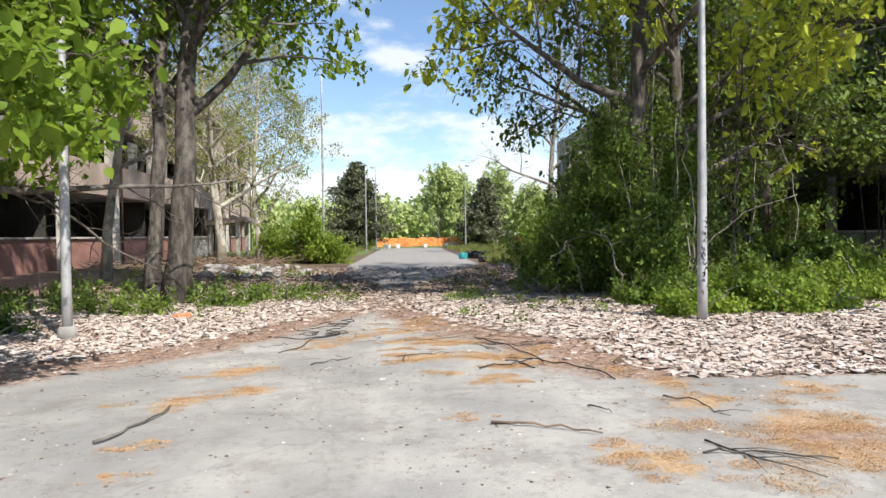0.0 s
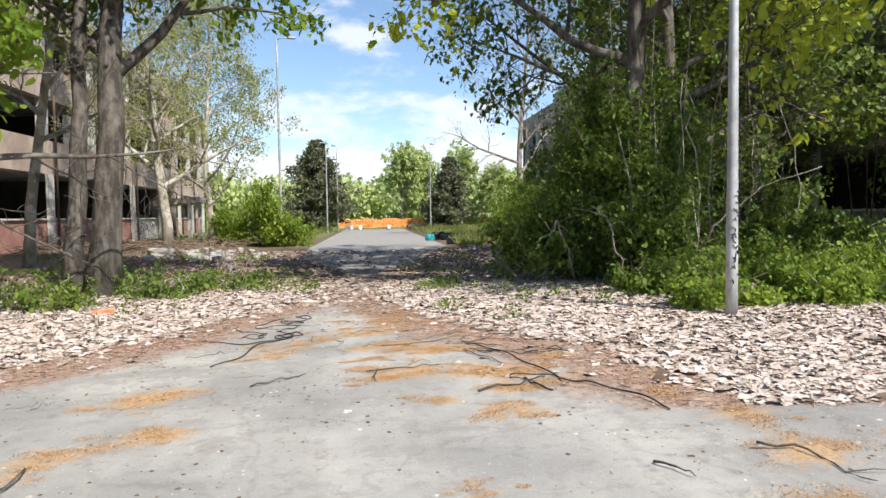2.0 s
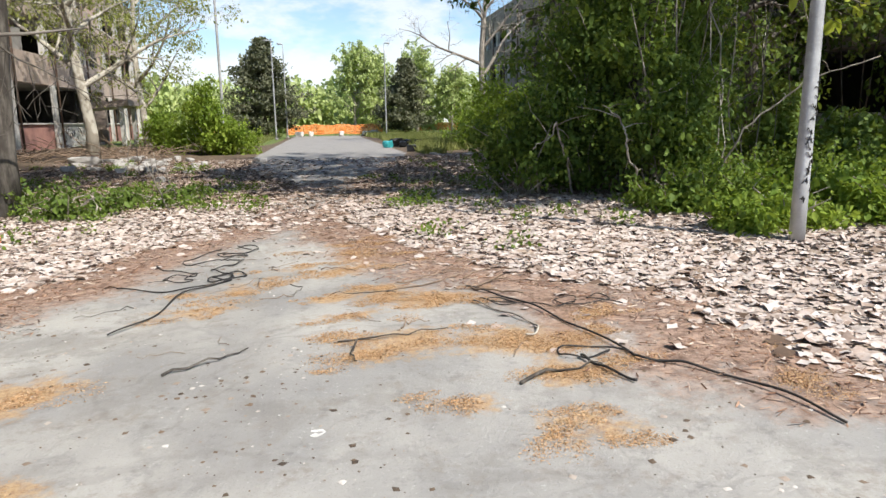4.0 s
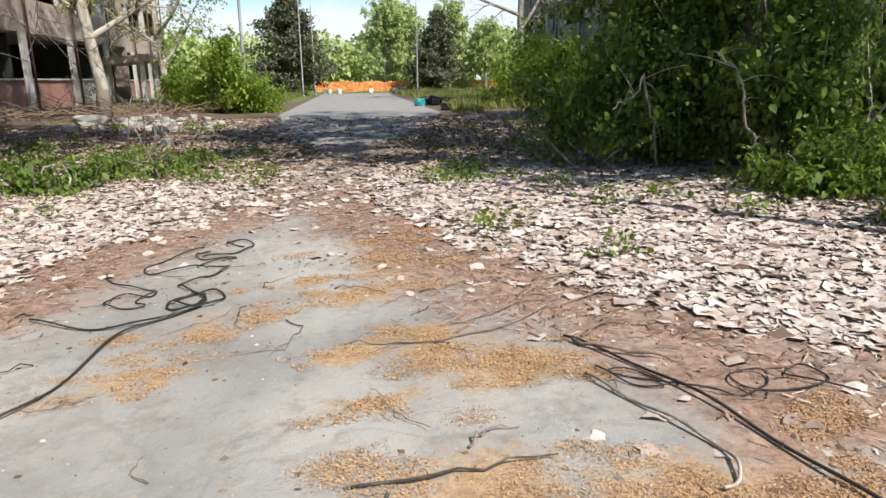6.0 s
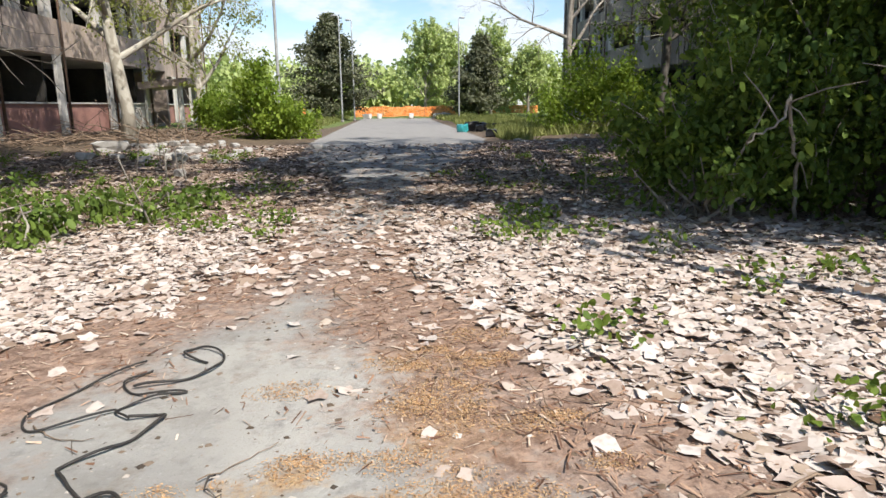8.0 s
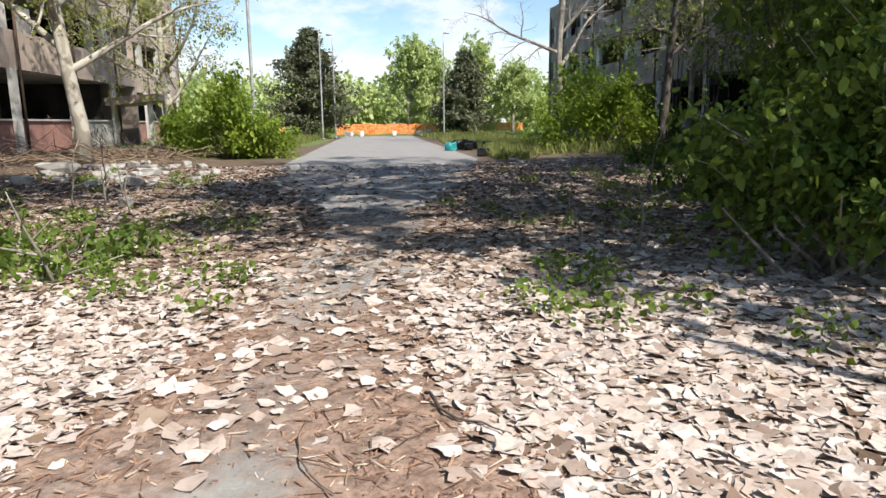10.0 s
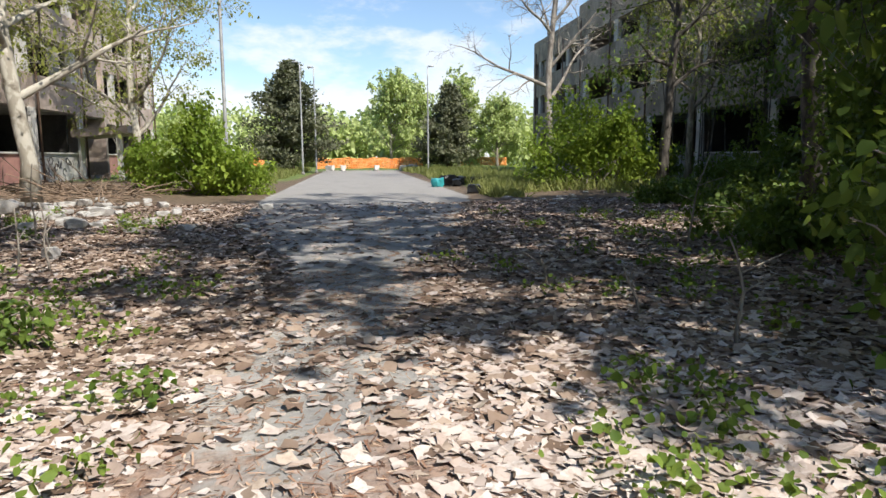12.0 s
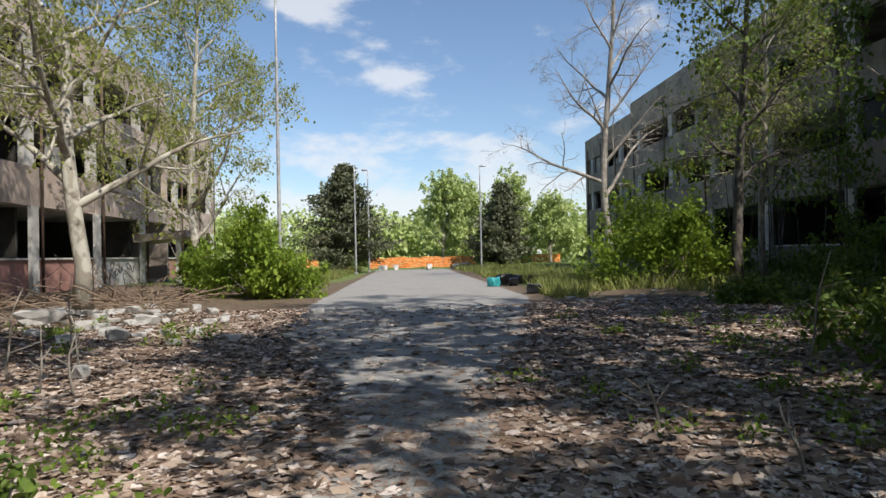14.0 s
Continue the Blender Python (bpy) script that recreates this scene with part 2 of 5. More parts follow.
# ---- mesh helpers ----
class Mesh:
    """Gathers vertices and faces of one mesh."""

    def __init__(self):
        self.v, self.f, self.count = [], [], 0

    def add(self, verts, faces):
        verts = np.asarray(verts, dtype=float).reshape(-1, 3)
        self.v.append(verts)
        k = self.count
        self.f.extend([tuple(i + k for i in face) for face in faces])
        self.count += len(verts)
        return self

    def box(self, lo, hi, m=None):
        x0, y0, z0 = lo
        x1, y1, z1 = hi
        v = [(x0, y0, z0), (x1, y0, z0), (x1, y1, z0), (x0, y1, z0), (x0, y0, z1), (x1, y0, z1), (x1, y1, z1), (x0, y1, z1)]
        if m is not None:
            v = [m @ Vector(p) for p in v]
        return self.add(v, [(3, 2, 1, 0), (4, 5, 6, 7), (0, 1, 5, 4), (1, 2, 6, 5), (2, 3, 7, 6), (3, 0, 4, 7)])

    def tube(self, pts, radii, n=7, caps=True):
        pts = np.asarray(pts, dtype=float)
        t = np.gradient(pts, axis=0)
        t /= np.linalg.norm(t, axis=1)[:, None] + 1e-9
        ref = np.array((1.0, 0.0, 0.0)) if abs(t[0][0]) < 0.8 else np.array((0.0, 1.0, 0.0))
        a = np.cross(t, ref)
        a /= np.linalg.norm(a, axis=1)[:, None] + 1e-9
        b = np.cross(t, a)
        ang = np.linspace(0, 2 * np.pi, n, endpoint=False)
        r = np.asarray(radii, dtype=float)[:, None, None]
        ring = pts[:, None, :] + r * (np.cos(ang)[None, :, None] * a[:, None, :] + np.sin(ang)[None, :, None] * b[:, None, :])
        faces = [(i * n + j, i * n + (j + 1) % n, (i + 1) * n + (j + 1) % n, (i + 1) * n + j) for i in range(len(pts) - 1) for j in range(n)]
        if caps:
            faces += [tuple(range(n))[::-1], tuple((len(pts) - 1) * n + j for j in range(n))]
        return self.add(ring, faces)

    def make(self, name, material, parent=None, smooth=True):
        me = bpy.data.meshes.new(name)
        if self.v:
            me.from_pydata(np.concatenate(self.v).tolist(), [], self.f)
        me.materials.append(material)
        me.polygons.foreach_set("use_smooth", [smooth] * len(me.polygons))
        ob = new(name, me)
        ob.parent = parent
        return ob


def soup(name, verts, per, faces, material, parent=None):
    """One mesh of many alike pieces: verts (pieces, per, 3), faces within a piece."""
    k = len(verts)
    me = bpy.data.meshes.new(name)
    if k:
        f = np.asarray(faces)
        idx = (np.arange(k)[:, None, None] * per + f[None]).reshape(-1, f.shape[1])
        me.vertices.add(k * per)
        me.vertices.foreach_set("co", np.asarray(verts, dtype=np.float32).ravel())
        me.loops.add(idx.size)
        me.loops.foreach_set("vertex_index", idx.astype(np.int32).ravel())
        me.polygons.add(len(idx))
        me.polygons.foreach_set("loop_start", np.arange(0, idx.size, f.shape[1], dtype=np.int32))
        me.update(calc_edges=True)
    me.materials.append(material)
    ob = new(name, me)
    ob.parent = parent
    return ob


def empty(name, place, label, category, group="", kind=""):
    ob = new(name)
    ob.location = place
    return tagged(ob, label, category, group, kind)


def frames_of(rng, normals):
    """For each normal, a turned pair of axes in its plane."""
    normals = normals / (np.linalg.norm(normals, axis=1)[:, None] + 1e-9)
    r = rng.normal(size=normals.shape)
    a = np.cross(normals, r)
    a /= np.linalg.norm(a, axis=1)[:, None] + 1e-9
    return a, np.cross(normals, a), normals


LEAF_SHAPE = np.array([(0, 0, 0), (0.40, 0.28, 0.10), (0.33, 0.68, 0.08), (0, 1, -0.06), (-0.33, 0.68, 0.08), (-0.40, 0.28, 0.10)])
LEAF_FACES = [(0, 1, 2, 3), (0, 3, 4, 5)]


def leaves(name, rng, centres, size, material, parent, droop=0.5, spread=0.3):
    """Folded six-point leaves at the given places, hanging a little."""
    k = len(centres)
    nrm = rng.normal(size=(k, 3)) + np.array((0, 0, 0.9))
    a, b, n = frames_of(rng, nrm)
    b = b + np.array((0, 0, -droop))
    s = size * (1 + spread * rng.normal(size=k)).clip(0.45, 1.8)
    v = centres[:, None, :] + s[:, None, None] * (LEAF_SHAPE[None, :, 0:1] * a[:, None] + LEAF_SHAPE[None, :, 1:2] * b[:, None] + LEAF_SHAPE[None, :, 2:3] * n[:, None])
    return soup(name, v, 6, LEAF_FACES, material, parent)


def height(x, y):
    """The lie of the land: level road, low banks beside it."""
    x, y = np.asarray(x, dtype=float), np.asarray(y, dtype=float)
    side = np.clip((np.abs(x + 0.2) - 3.6) / 4.0, 0, 1)
    near = np.clip((30 - y) / 14, 0, 1) * np.clip((y - 3) / 5, 0, 1)
    return 0.10 * side * side + 0.03 * np.sin(0.7 * x + 0.4 * y) * side + 0.03 * np.clip(x, -3, 5) * near


# ---- ground ----
LEFT_EDGE = ([-3, 5.5, 7.5, 9, 10, 12, 13.6, 15, 18, 21, 25, 30, 34], [-9.0, -7.5, -5.2, -3.8, -2.9, -2.2, -1.4, -1.1, -0.65, -0.95, -2.2, -2.7, -2.9])
RIGHT_EDGE = ([-3, 5.9, 6.4, 7.3, 8.2, 9, 9.6, 10.5, 11.4, 14, 18, 21, 24, 30, 34], [12.0, 7.5, 2.75, 2.3, 2.25, 1.9, 1.35, 1.0, 0.55, 0.0, 0.15, 0.65, 1.4, 2.6, 3.3])
SPOTS = [(-1.08, 9.8, 0.3), (-1.2, 9.2, 0.25), (-0.2, 10.2, 0.35), (0.2, 9.4, 0.3), (-0.1, 8.75, 0.2), (0.5, 8.9, 0.3), (0.8, 9.0, 0.3), (-0.3, 9.25, 0.15),
         (0.2, 8.0, 0.38), (0.5, 7.1, 0.2), (0.96, 6.6, 0.2), (-1.6, 6.6, 0.25), (-1.9, 7.7, 0.4), (0.95, 7.9, 0.45), (-2.2, 6.2, 0.35),
         (-2.0, 4.9, 0.18), (-1.9, 4.2, 0.14), (0.4, 5.3, 0.16), (1.4, 4.4, 0.25), (1.7, 4.1, 0.3), (3.0, 4.8, 0.5), (2.9, 4.2, 0.45), (2.5, 5.5, 0.35),
         (0.2, 10.8, 0.4), (0.0, 11.6, 0.4), (1.6, 8.3, 0.25), (0.62, 8.1, 0.2), (1.15, 7.75, 0.3), (1.1, 7.3, 0.3), (1.4, 7.9, 0.25), (-0.5, 10.45, 0.25), (0.6, 8.92, 0.25), (0.32, 9.3, 0.2), (-0.1, 7.75, 0.15), (0.95, 6.65, 0.25), (2.5, 6.2, 0.25), (2.3, 6.9, 0.25), (3.6, 5.9, 0.3)]     # patches of fallen catkins: x, y, radius


def into_litter(x, y):
    """How far, in metres, a place lies inside the leaf litter; below zero on the open concrete."""
    left = np.interp(y, *LEFT_EDGE) - x
    right = x - np.interp(y, *RIGHT_EDGE)
    return np.maximum(left, right)


def smooth(v, lo, hi):
    t = np.clip((v - lo) / (hi - lo), 0, 1)
    return t * t * (3 - 2 * t)


def build_ground():
    xs = np.concatenate([-np.geomspace(2500, 16, 26), np.arange(-15.5, 15.6, 0.25), np.geomspace(16, 2500, 26)])
    ys = np.concatenate([-np.geomspace(400, 4.5, 16), np.arange(-4, 40.1, 0.25), np.geomspace(41, 3000, 40)])
    gx, gy = np.meshgrid(xs, ys)
    x, y = gx.ravel(), gy.ravel()
    z = height(x, y)
    v = np.stack([x, y, z], axis=1)
    nx, ny = len(xs), len(ys)
    i = (np.arange(ny - 1)[:, None] * nx + np.arange(nx - 1)[None]).ravel()
    f = np.stack([i, i + 1, i + 1 + nx, i + nx], axis=1)
    me = bpy.data.meshes.new("ground")
    me.from_pydata(v.tolist(), [], f.tolist())
    inside = into_litter(x, y)
    road = smooth(3.5 - np.abs(x - 0.5), -0.8, 0.8)
    far = smooth(y, 15, 20)
    zones = {
        "asphalt": far * road,
        # last term: patchy dirt whose colour also darkens the tree-shaded road
        "soil_shade": np.maximum(np.maximum(smooth(np.abs(x - 0.5), 3.3, 4.0), smooth(inside, -0.1, 0.5) * (y > 14)) * smooth(y, 11.5, 13.5), np.maximum(smooth(inside, 2.2, 3.4) * (1 - far), 0.36 * smooth(y, 13, 16) * (1 - smooth(y, 29, 34)))) * (1 - smooth(y, 70, 76)),
        "mould": np.clip(smooth(inside - 1.8 * smooth(y, 14, 17), -2.1, -0.2) * (y < 60), 0, 1) * (0.3 + 0.7 * (1 - smooth(y, 22, 32))) * smooth(y, 5.0, 6.8),
        "dark_line": np.maximum(np.exp(-((x - np.interp(y, [6.4, 7.3, 8.5, 9.3], [2.5, 1.45, 1.2, 0.85])) / 0.33) ** 2) * smooth(y, 5.8, 6.6) * (1 - smooth(y, 9.1, 9.6)), np.exp(-((x - 3.0) / 1.0) ** 2 - ((y - 4.5) / 0.55) ** 2)),
        "tan": np.max([np.exp(-(((x - a) / (1.3 * r)) ** 2 + ((y - q) / r) ** 2)) for a, q, r in SPOTS], axis=0),
        "grass": np.clip(smooth(np.abs(x - 0.5), 3.6, 4.6) * smooth(y + 12 * (x > 0), 46, 54) + smooth(y, 78.5, 80), 0, 1),
    }
    zones["mould"] = np.maximum(zones["mould"], 0.85 * zones.pop("dark_line"))
    for key, val in zones.items():
        me.attributes.new(key, "FLOAT", "POINT").data.foreach_set("value", val.astype(np.float32))
    me.materials.append(M["ground"])
    me.polygons.foreach_set("use_smooth", [True] * len(me.polygons))
    return tagged(new("ground", me), "cracked pale concrete and earth under leaf mould and grass", "ground", kind="structure")


build_ground()


# ---- buildings ----
def building(name, x_face, side, y0, y1, bay, phase, material, label, depth=11.0, top=14.4, levels=(1.5, 4.1, 6.05, 8.15, 10.1, 12.3), base_wall="brick", entrance=(0, 0), pale=(0, 0)):
    """A gutted three-storey block along the road: its open bands of windows look on to the road. side: +1 where the block lies to the right."""
    root = empty(name, (x_face, (y0 + y1) / 2, 0), label, "building")
    base = Matrix.Translation((0, -(y0 + y1) / 2, 0))
    s = side

    def put(pname, lo, hi, mat, parent=root, plabel=""):
        a = (min(lo[0] * s, hi[0] * s), lo[1], lo[2])
        b = (max(lo[0] * s, hi[0] * s), hi[1], hi[2])
        return tagged(Mesh().box(a, b, base).make(pname, mat, parent, False), plabel)

    sill, head1, sill2, head2, sill3, head3 = levels
    ys = []
    y = phase
    while y < y1 - 0.3:
        if y > y0 + 0.3:
            ys.append(y)
        y += bay
    cuts = [y0] + ys + [y1]
    # floors, roof and back
    for lo, hi in ((head1 - 0.05, head1 + 0.3), (head2 - 0.05, head2 + 0.3), (head3 - 0.05, head3 + 0.35)):
        put("floor_slab", (0.26, y0, lo), (depth, y1, hi), M["slab"])
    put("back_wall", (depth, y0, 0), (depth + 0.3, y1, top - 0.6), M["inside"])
    put("ground_slab", (0.3, y0, 0), (depth, y1, 0.25), M["slab"])
    for ye, yo in ((y0 - 0.3, y0), (y1, y1 + 0.3)):
        put("end_wall", (0.0, ye, 0), (depth + 0.3, yo, top), material)
    put("roof", (0.0, y0, top - 0.5), (depth, y1, top - 0.35), M["slab"])
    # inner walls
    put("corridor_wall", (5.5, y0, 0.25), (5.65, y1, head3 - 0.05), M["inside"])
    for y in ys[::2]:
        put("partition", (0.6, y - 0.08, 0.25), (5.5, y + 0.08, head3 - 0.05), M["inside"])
    # panels between the bands
    rng = random.Random(5)
    for a, b in zip(cuts, cuts[1:]):
        if not entrance[0] < (a + b) / 2 < entrance[1]:
            wall = "column" if pale[0] < (a + b) / 2 < pale[1] else base_wall
            put("brick_wall", (0.05, a, 0), (0.3, b, sill - 0.08), M[wall], plabel="dusty wall under the window band")
            put("sill", (-0.04, a, sill - 0.08), (0.34, b, sill), M["column"])
            if wall == "column":
                for q in range(9):
                    ya, zz, dy = a + 0.4 + 0.5 * q, rng.uniform(0.4, 1.2), -(y0 + y1) / 2
                    arc = [(0.035 * s, ya + dy + 0.22 * math.cos(w * 1.1 + q), zz + 0.2 * math.sin(w * (1.0 + 0.3 * (q % 3)))) for w in range(6)]
                    Mesh().tube(arc, [0.02] * 6, 4).make("graffiti_stroke", M["rubber"], root)
        for lo, hi in ((head1, sill2), (head2, sill3), (head3, top)):
            d = rng.uniform(-0.012, 0.012)
            put("panel", (d, a + 0.02, lo), (0.25, b - 0.02, hi), material)
    # columns, pipes and the stumps of window frames
    for y in ys:
        put("column", (-0.16, y - 0.28, 0), (-0.02, y + 0.28, head1), M["column"], plabel="pale concrete column")
        for lo, hi in ((sill2, head2), (sill3, head3)):
            put("pier", (0.03, y - 0.34, lo), (0.3, y + 0.34, hi), M["column"])
        pipe = Mesh().tube([(-0.24 * s, y + 0.42 - (y0 + y1) / 2, 0.1), (-0.24 * s, y + 0.42 - (y0 + y1) / 2, top - 1.2)], [0.06, 0.06], 6)
        pipe.make("drainpipe", M["rust"], root)
    for a, b in zip(cuts, cuts[1:]):
        for lo, hi in ((sill2, head2), (sill3, head3)):
            k = rng.randint(0, 2)
            for q in range(k):
                yy = a + 0.5 + rng.random() * max(b - a - 2.2, 0.1)
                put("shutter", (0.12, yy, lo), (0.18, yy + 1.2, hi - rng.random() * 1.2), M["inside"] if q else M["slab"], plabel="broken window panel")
    return root


building("ruined_building", -15.7, -1, -8, 56.6, 5.55, -3.0, M["concrete_l"], "gutted three-storey building with pinkish concrete bands and brick base", depth=9.0, top=12.5, levels=(1.6, 3.75, 5.4, 7.4, 9.0, 10.85), entrance=(51.0, 57.0), pale=(46.0, 51.5))
building("ruined_building", -17.6, -1, 57.2, 73.0, 4.2, 60.0, M["concrete_l"], "set back wing of the gutted concrete building", depth=9.0, top=12.2, levels=(1.6, 3.7, 5.4, 7.3, 8.9, 10.7))
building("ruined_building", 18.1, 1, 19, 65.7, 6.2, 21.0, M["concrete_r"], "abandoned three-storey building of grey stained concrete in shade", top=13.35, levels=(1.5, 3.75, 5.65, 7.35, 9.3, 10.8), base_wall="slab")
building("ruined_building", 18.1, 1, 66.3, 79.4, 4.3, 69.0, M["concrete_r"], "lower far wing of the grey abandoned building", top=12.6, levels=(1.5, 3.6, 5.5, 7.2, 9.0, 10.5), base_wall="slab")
canopy = empty("entrance_canopy", (-15.7, 53.4, 2.45), "sagging concrete canopy over the dark entrance of the ruin", "canopy")
Mesh().box((-0.1, -1.7, 0.0), (2.9, 1.9, 0.42), pose(0, 0, 0.0, 0, -5, 0)).make("canopy_slab", M["concrete_l"], canopy, False)
for py in (-1.4, 1.5):
    Mesh().box((2.2, py - 0.12, -2.45), (2.45, py + 0.12, 0.2)).make("post", M["column"], canopy, False)


# ---- lamp posts and fence ----
def lamp_post(place, tall, radius, label, arm=0.0, group="", collar=True):
    x, y = place
    root = empty("lamp_post", (x, y, float(height(x, y))), label, "lamp post", group)
    zs = np.linspace(-0.1, tall, 9)
    Mesh().tube([(0, 0, z) for z in zs], np.linspace(radius, radius * 0.6, 9), 12).make("pole", M["galv"], root)
    if collar:
        Mesh().tube([(0, 0, -0.05), (0, 0, 0.16), (0, 0, 0.2)], [radius * 1.9, radius * 1.8, radius * 1.1], 14).make("base_collar", M["slab"], root)
    if arm:
        Mesh().tube([(0, 0, tall - 0.05), (arm * 0.3, 0, tall + 0.05), (arm, 0, tall + 0.08)], [0.035, 0.03, 0.03], 7).make("arm", M["galv"], root)
        m = Mesh()
        m.tube([(arm - 0.1 * np.sign(arm), 0, tall + 0.07), (arm + 0.1 * np.sign(arm), 0, tall + 0.08), (arm + 0.32 * np.sign(arm), 0, tall + 0.07), (arm + 0.4 * np.sign(arm), 0, tall + 0.06)], [0.04, 0.08, 0.07, 0.02], 8)
        m.make("lamp_head", M["galv"], root)
    return root


lamp_post((-5.4, 10.6), 9.0, 0.078, "tall grey galvanised pole standing in dead leaves", group="roadside poles")
right_pole = lamp_post((4.5, 9.9), 5.6, 0.078, "grey galvanised pole with dark scrawls standing in weeds", group="roadside poles", collar=False)
lamp_post((-4.86, 37.5), 10.8, 0.075, "tall grey street lamp beside a green bush", 0.6, "roadside poles")
lamp_post((-4.15, 63.3), 8.2, 0.075, "grey street lamp by the road", -0.22, "roadside poles")
lamp_post((-3.45, 68.5), 8.5, 0.075, "grey street lamp by the road", -0.12, "roadside poles")
lamp_post((5.6, 65.5), 8.3, 0.07, "thin grey street lamp on the verge", 0.12, "roadside poles")

# dark scrawls on the pole: plain strokes
srng = random.Random(4)
for k in range(16):
    z = 0.45 + 0.075 * k + srng.uniform(-0.02, 0.02)
    a0 = -1.57 + srng.uniform(-0.9, 0.5)
    arc = srng.uniform(0.3, 1.1)
    rr = 0.078 * (1 - 0.4 * z / 9.0) + 0.004
    pts = [(rr * math.cos(a0 + arc * q / 5), rr * math.sin(a0 + arc * q / 5), z + srng.uniform(-0.01, 0.01) + 0.05 * (q / 5) * srng.choice((-1, 0, 1))) for q in range(6)]
    Mesh().tube(pts, [0.006] * 6, 4).make("scrawl", M["rubber"], right_pole)


# ---- trees ----
def branch_path(rng, start, way, length, steps, wander, lift):
    pts = [np.array(start, dtype=float)]
    d = np.array(way, dtype=float)
    d /= np.linalg.norm(d)
    for _ in range(steps):
        d = d + wander * rng.normal(size=3) + np.array((0, 0, lift))
        d /= np.linalg.norm(d)
        pts.append(pts[-1] + d * length / steps)
    return np.array(pts)


def sub_branches(rng, mesh, path, r0, r1, level, spec, tips):
    """Grows side branches from a path; the last ones carry the leaves."""
    count = spec["count"][level]
    for k in range(count):
        f = spec["from"][level] + (1 - spec["from"][level]) * (k + rng.random()) / count
        i = min(int(f * (len(path) - 1)), len(path) - 2)
        g = f * (len(path) - 1) - i
        p = path[i] * (1 - g) + path[i + 1] * g
        t = path[i + 1] - path[i]
        t /= np.linalg.norm(t) + 1e-9
        out = np.cross(t, rng.normal(size=3))
        out /= np.linalg.norm(out) + 1e-9
        way = t * spec["along"][level] + out
        ln = spec["length"][level] * (0.6 + 0.6 * rng.random()) * (1.1 - 0.5 * f)
        steps = 5 if level == 0 else 4 if level == 1 else 3
        sp = branch_path(rng, p, way, ln, steps, spec["wander"], spec["lift"][level])
        ra = max((r0 + (r1 - r0) * f) * 0.55, 0.006)
        mesh.tube(sp, np.linspace(ra, max(ra * 0.3, 0.004), len(sp)), 4 if level == 0 else 3, False)
        if level + 1 < len(spec["count"]):
            sub_branches(rng, mesh, sp, ra, ra * 0.3, level + 1, spec, tips)
        else:
            tips.append(sp)


SPREADING = {"count": (6, 6, 4), "from": (0.25, 0.2, 0.2), "along": (0.7, 0.7, 0.6), "length": (2.6, 1.3, 0.6), "lift": (0.02, -0.02, -0.06), "wander": 0.16}


FINE = {"count": (8, 6, 4), "from": (0.15, 0.15, 0.2), "along": (0.75, 0.7, 0.6), "length": (2.4, 1.1, 0.5), "lift": (0.03, -0.01, -0.04), "wander": 0.17}


def tree(name, place, tall, radius, seed, label, bark, leaf, leaf_size, per_tip, limbs, lean=(0, 0), spec=SPREADING, bend=0.045, first=0.3, reach=4.0, low=0.5, stems=1, trim=None):
    """A tree with tapered trunk, main limbs with their twigs, and a crown of single leaves."""
    rng = np.random.default_rng(seed)
    x, y = place
    root = empty(name, (x, y, float(height(x, y)) - 0.05), label, "tree")
    tips = []
    for stem in range(stems):
        off = np.array((0.28 * stem, 0.2 * stem, 0.0))
        way = np.array((lean[0] * (1 if stem == 0 else -1.2), lean[1], 1.0))
        trunk = branch_path(rng, off, way, tall * (1 - 0.1 * stem), 12, bend, 0.05)
        flare = np.linspace(1, 0.16, 13) ** 0.8
        flare[0] *= 1.35
        Mesh().tube(trunk, radius * flare * (1 - 0.2 * stem), 12).make("trunk", bark, root)
        for k in range(limbs):
            f = first + (0.98 - first) * (k + 0.6 * rng.random()) / limbs
            i = min(int(f * 12), 11)
            p = trunk[i] + (trunk[i + 1] - trunk[i]) * (f * 12 - i)
            a = 2.4 * k + rng.random() * 1.2 + stem * 1.3
            up = low + 0.7 * f + 0.2 * rng.normal()
            ln = reach * (1.15 - 0.7 * f) * (0.75 + 0.5 * rng.random())
            path = branch_path(rng, p, (math.cos(a), math.sin(a), up), ln, 8, 0.10, 0.015)
            ra = radius * (1 - 0.85 * f) * 0.55 + 0.02
            limb = Mesh().tube(path, np.linspace(ra, 0.012, 9), 7, False).make("limb", bark, root)
            m = Mesh()
            sub_branches(rng, m, path, ra, 0.012, 0, spec, tips)
            tagged(m.make("twig_spray", bark, limb), kind="stuff")
    if per_tip:
        pts = np.concatenate([sp[1:] for sp in tips])
        c = np.repeat(pts, per_tip, axis=0)
        c = c + rng.normal(size=c.shape) * 0.13
        if trim is not None:
            c = c[trim(c + np.array((x, y, 0)))]
        leaves("crown", rng, c, leaf_size, leaf, root)
    return root


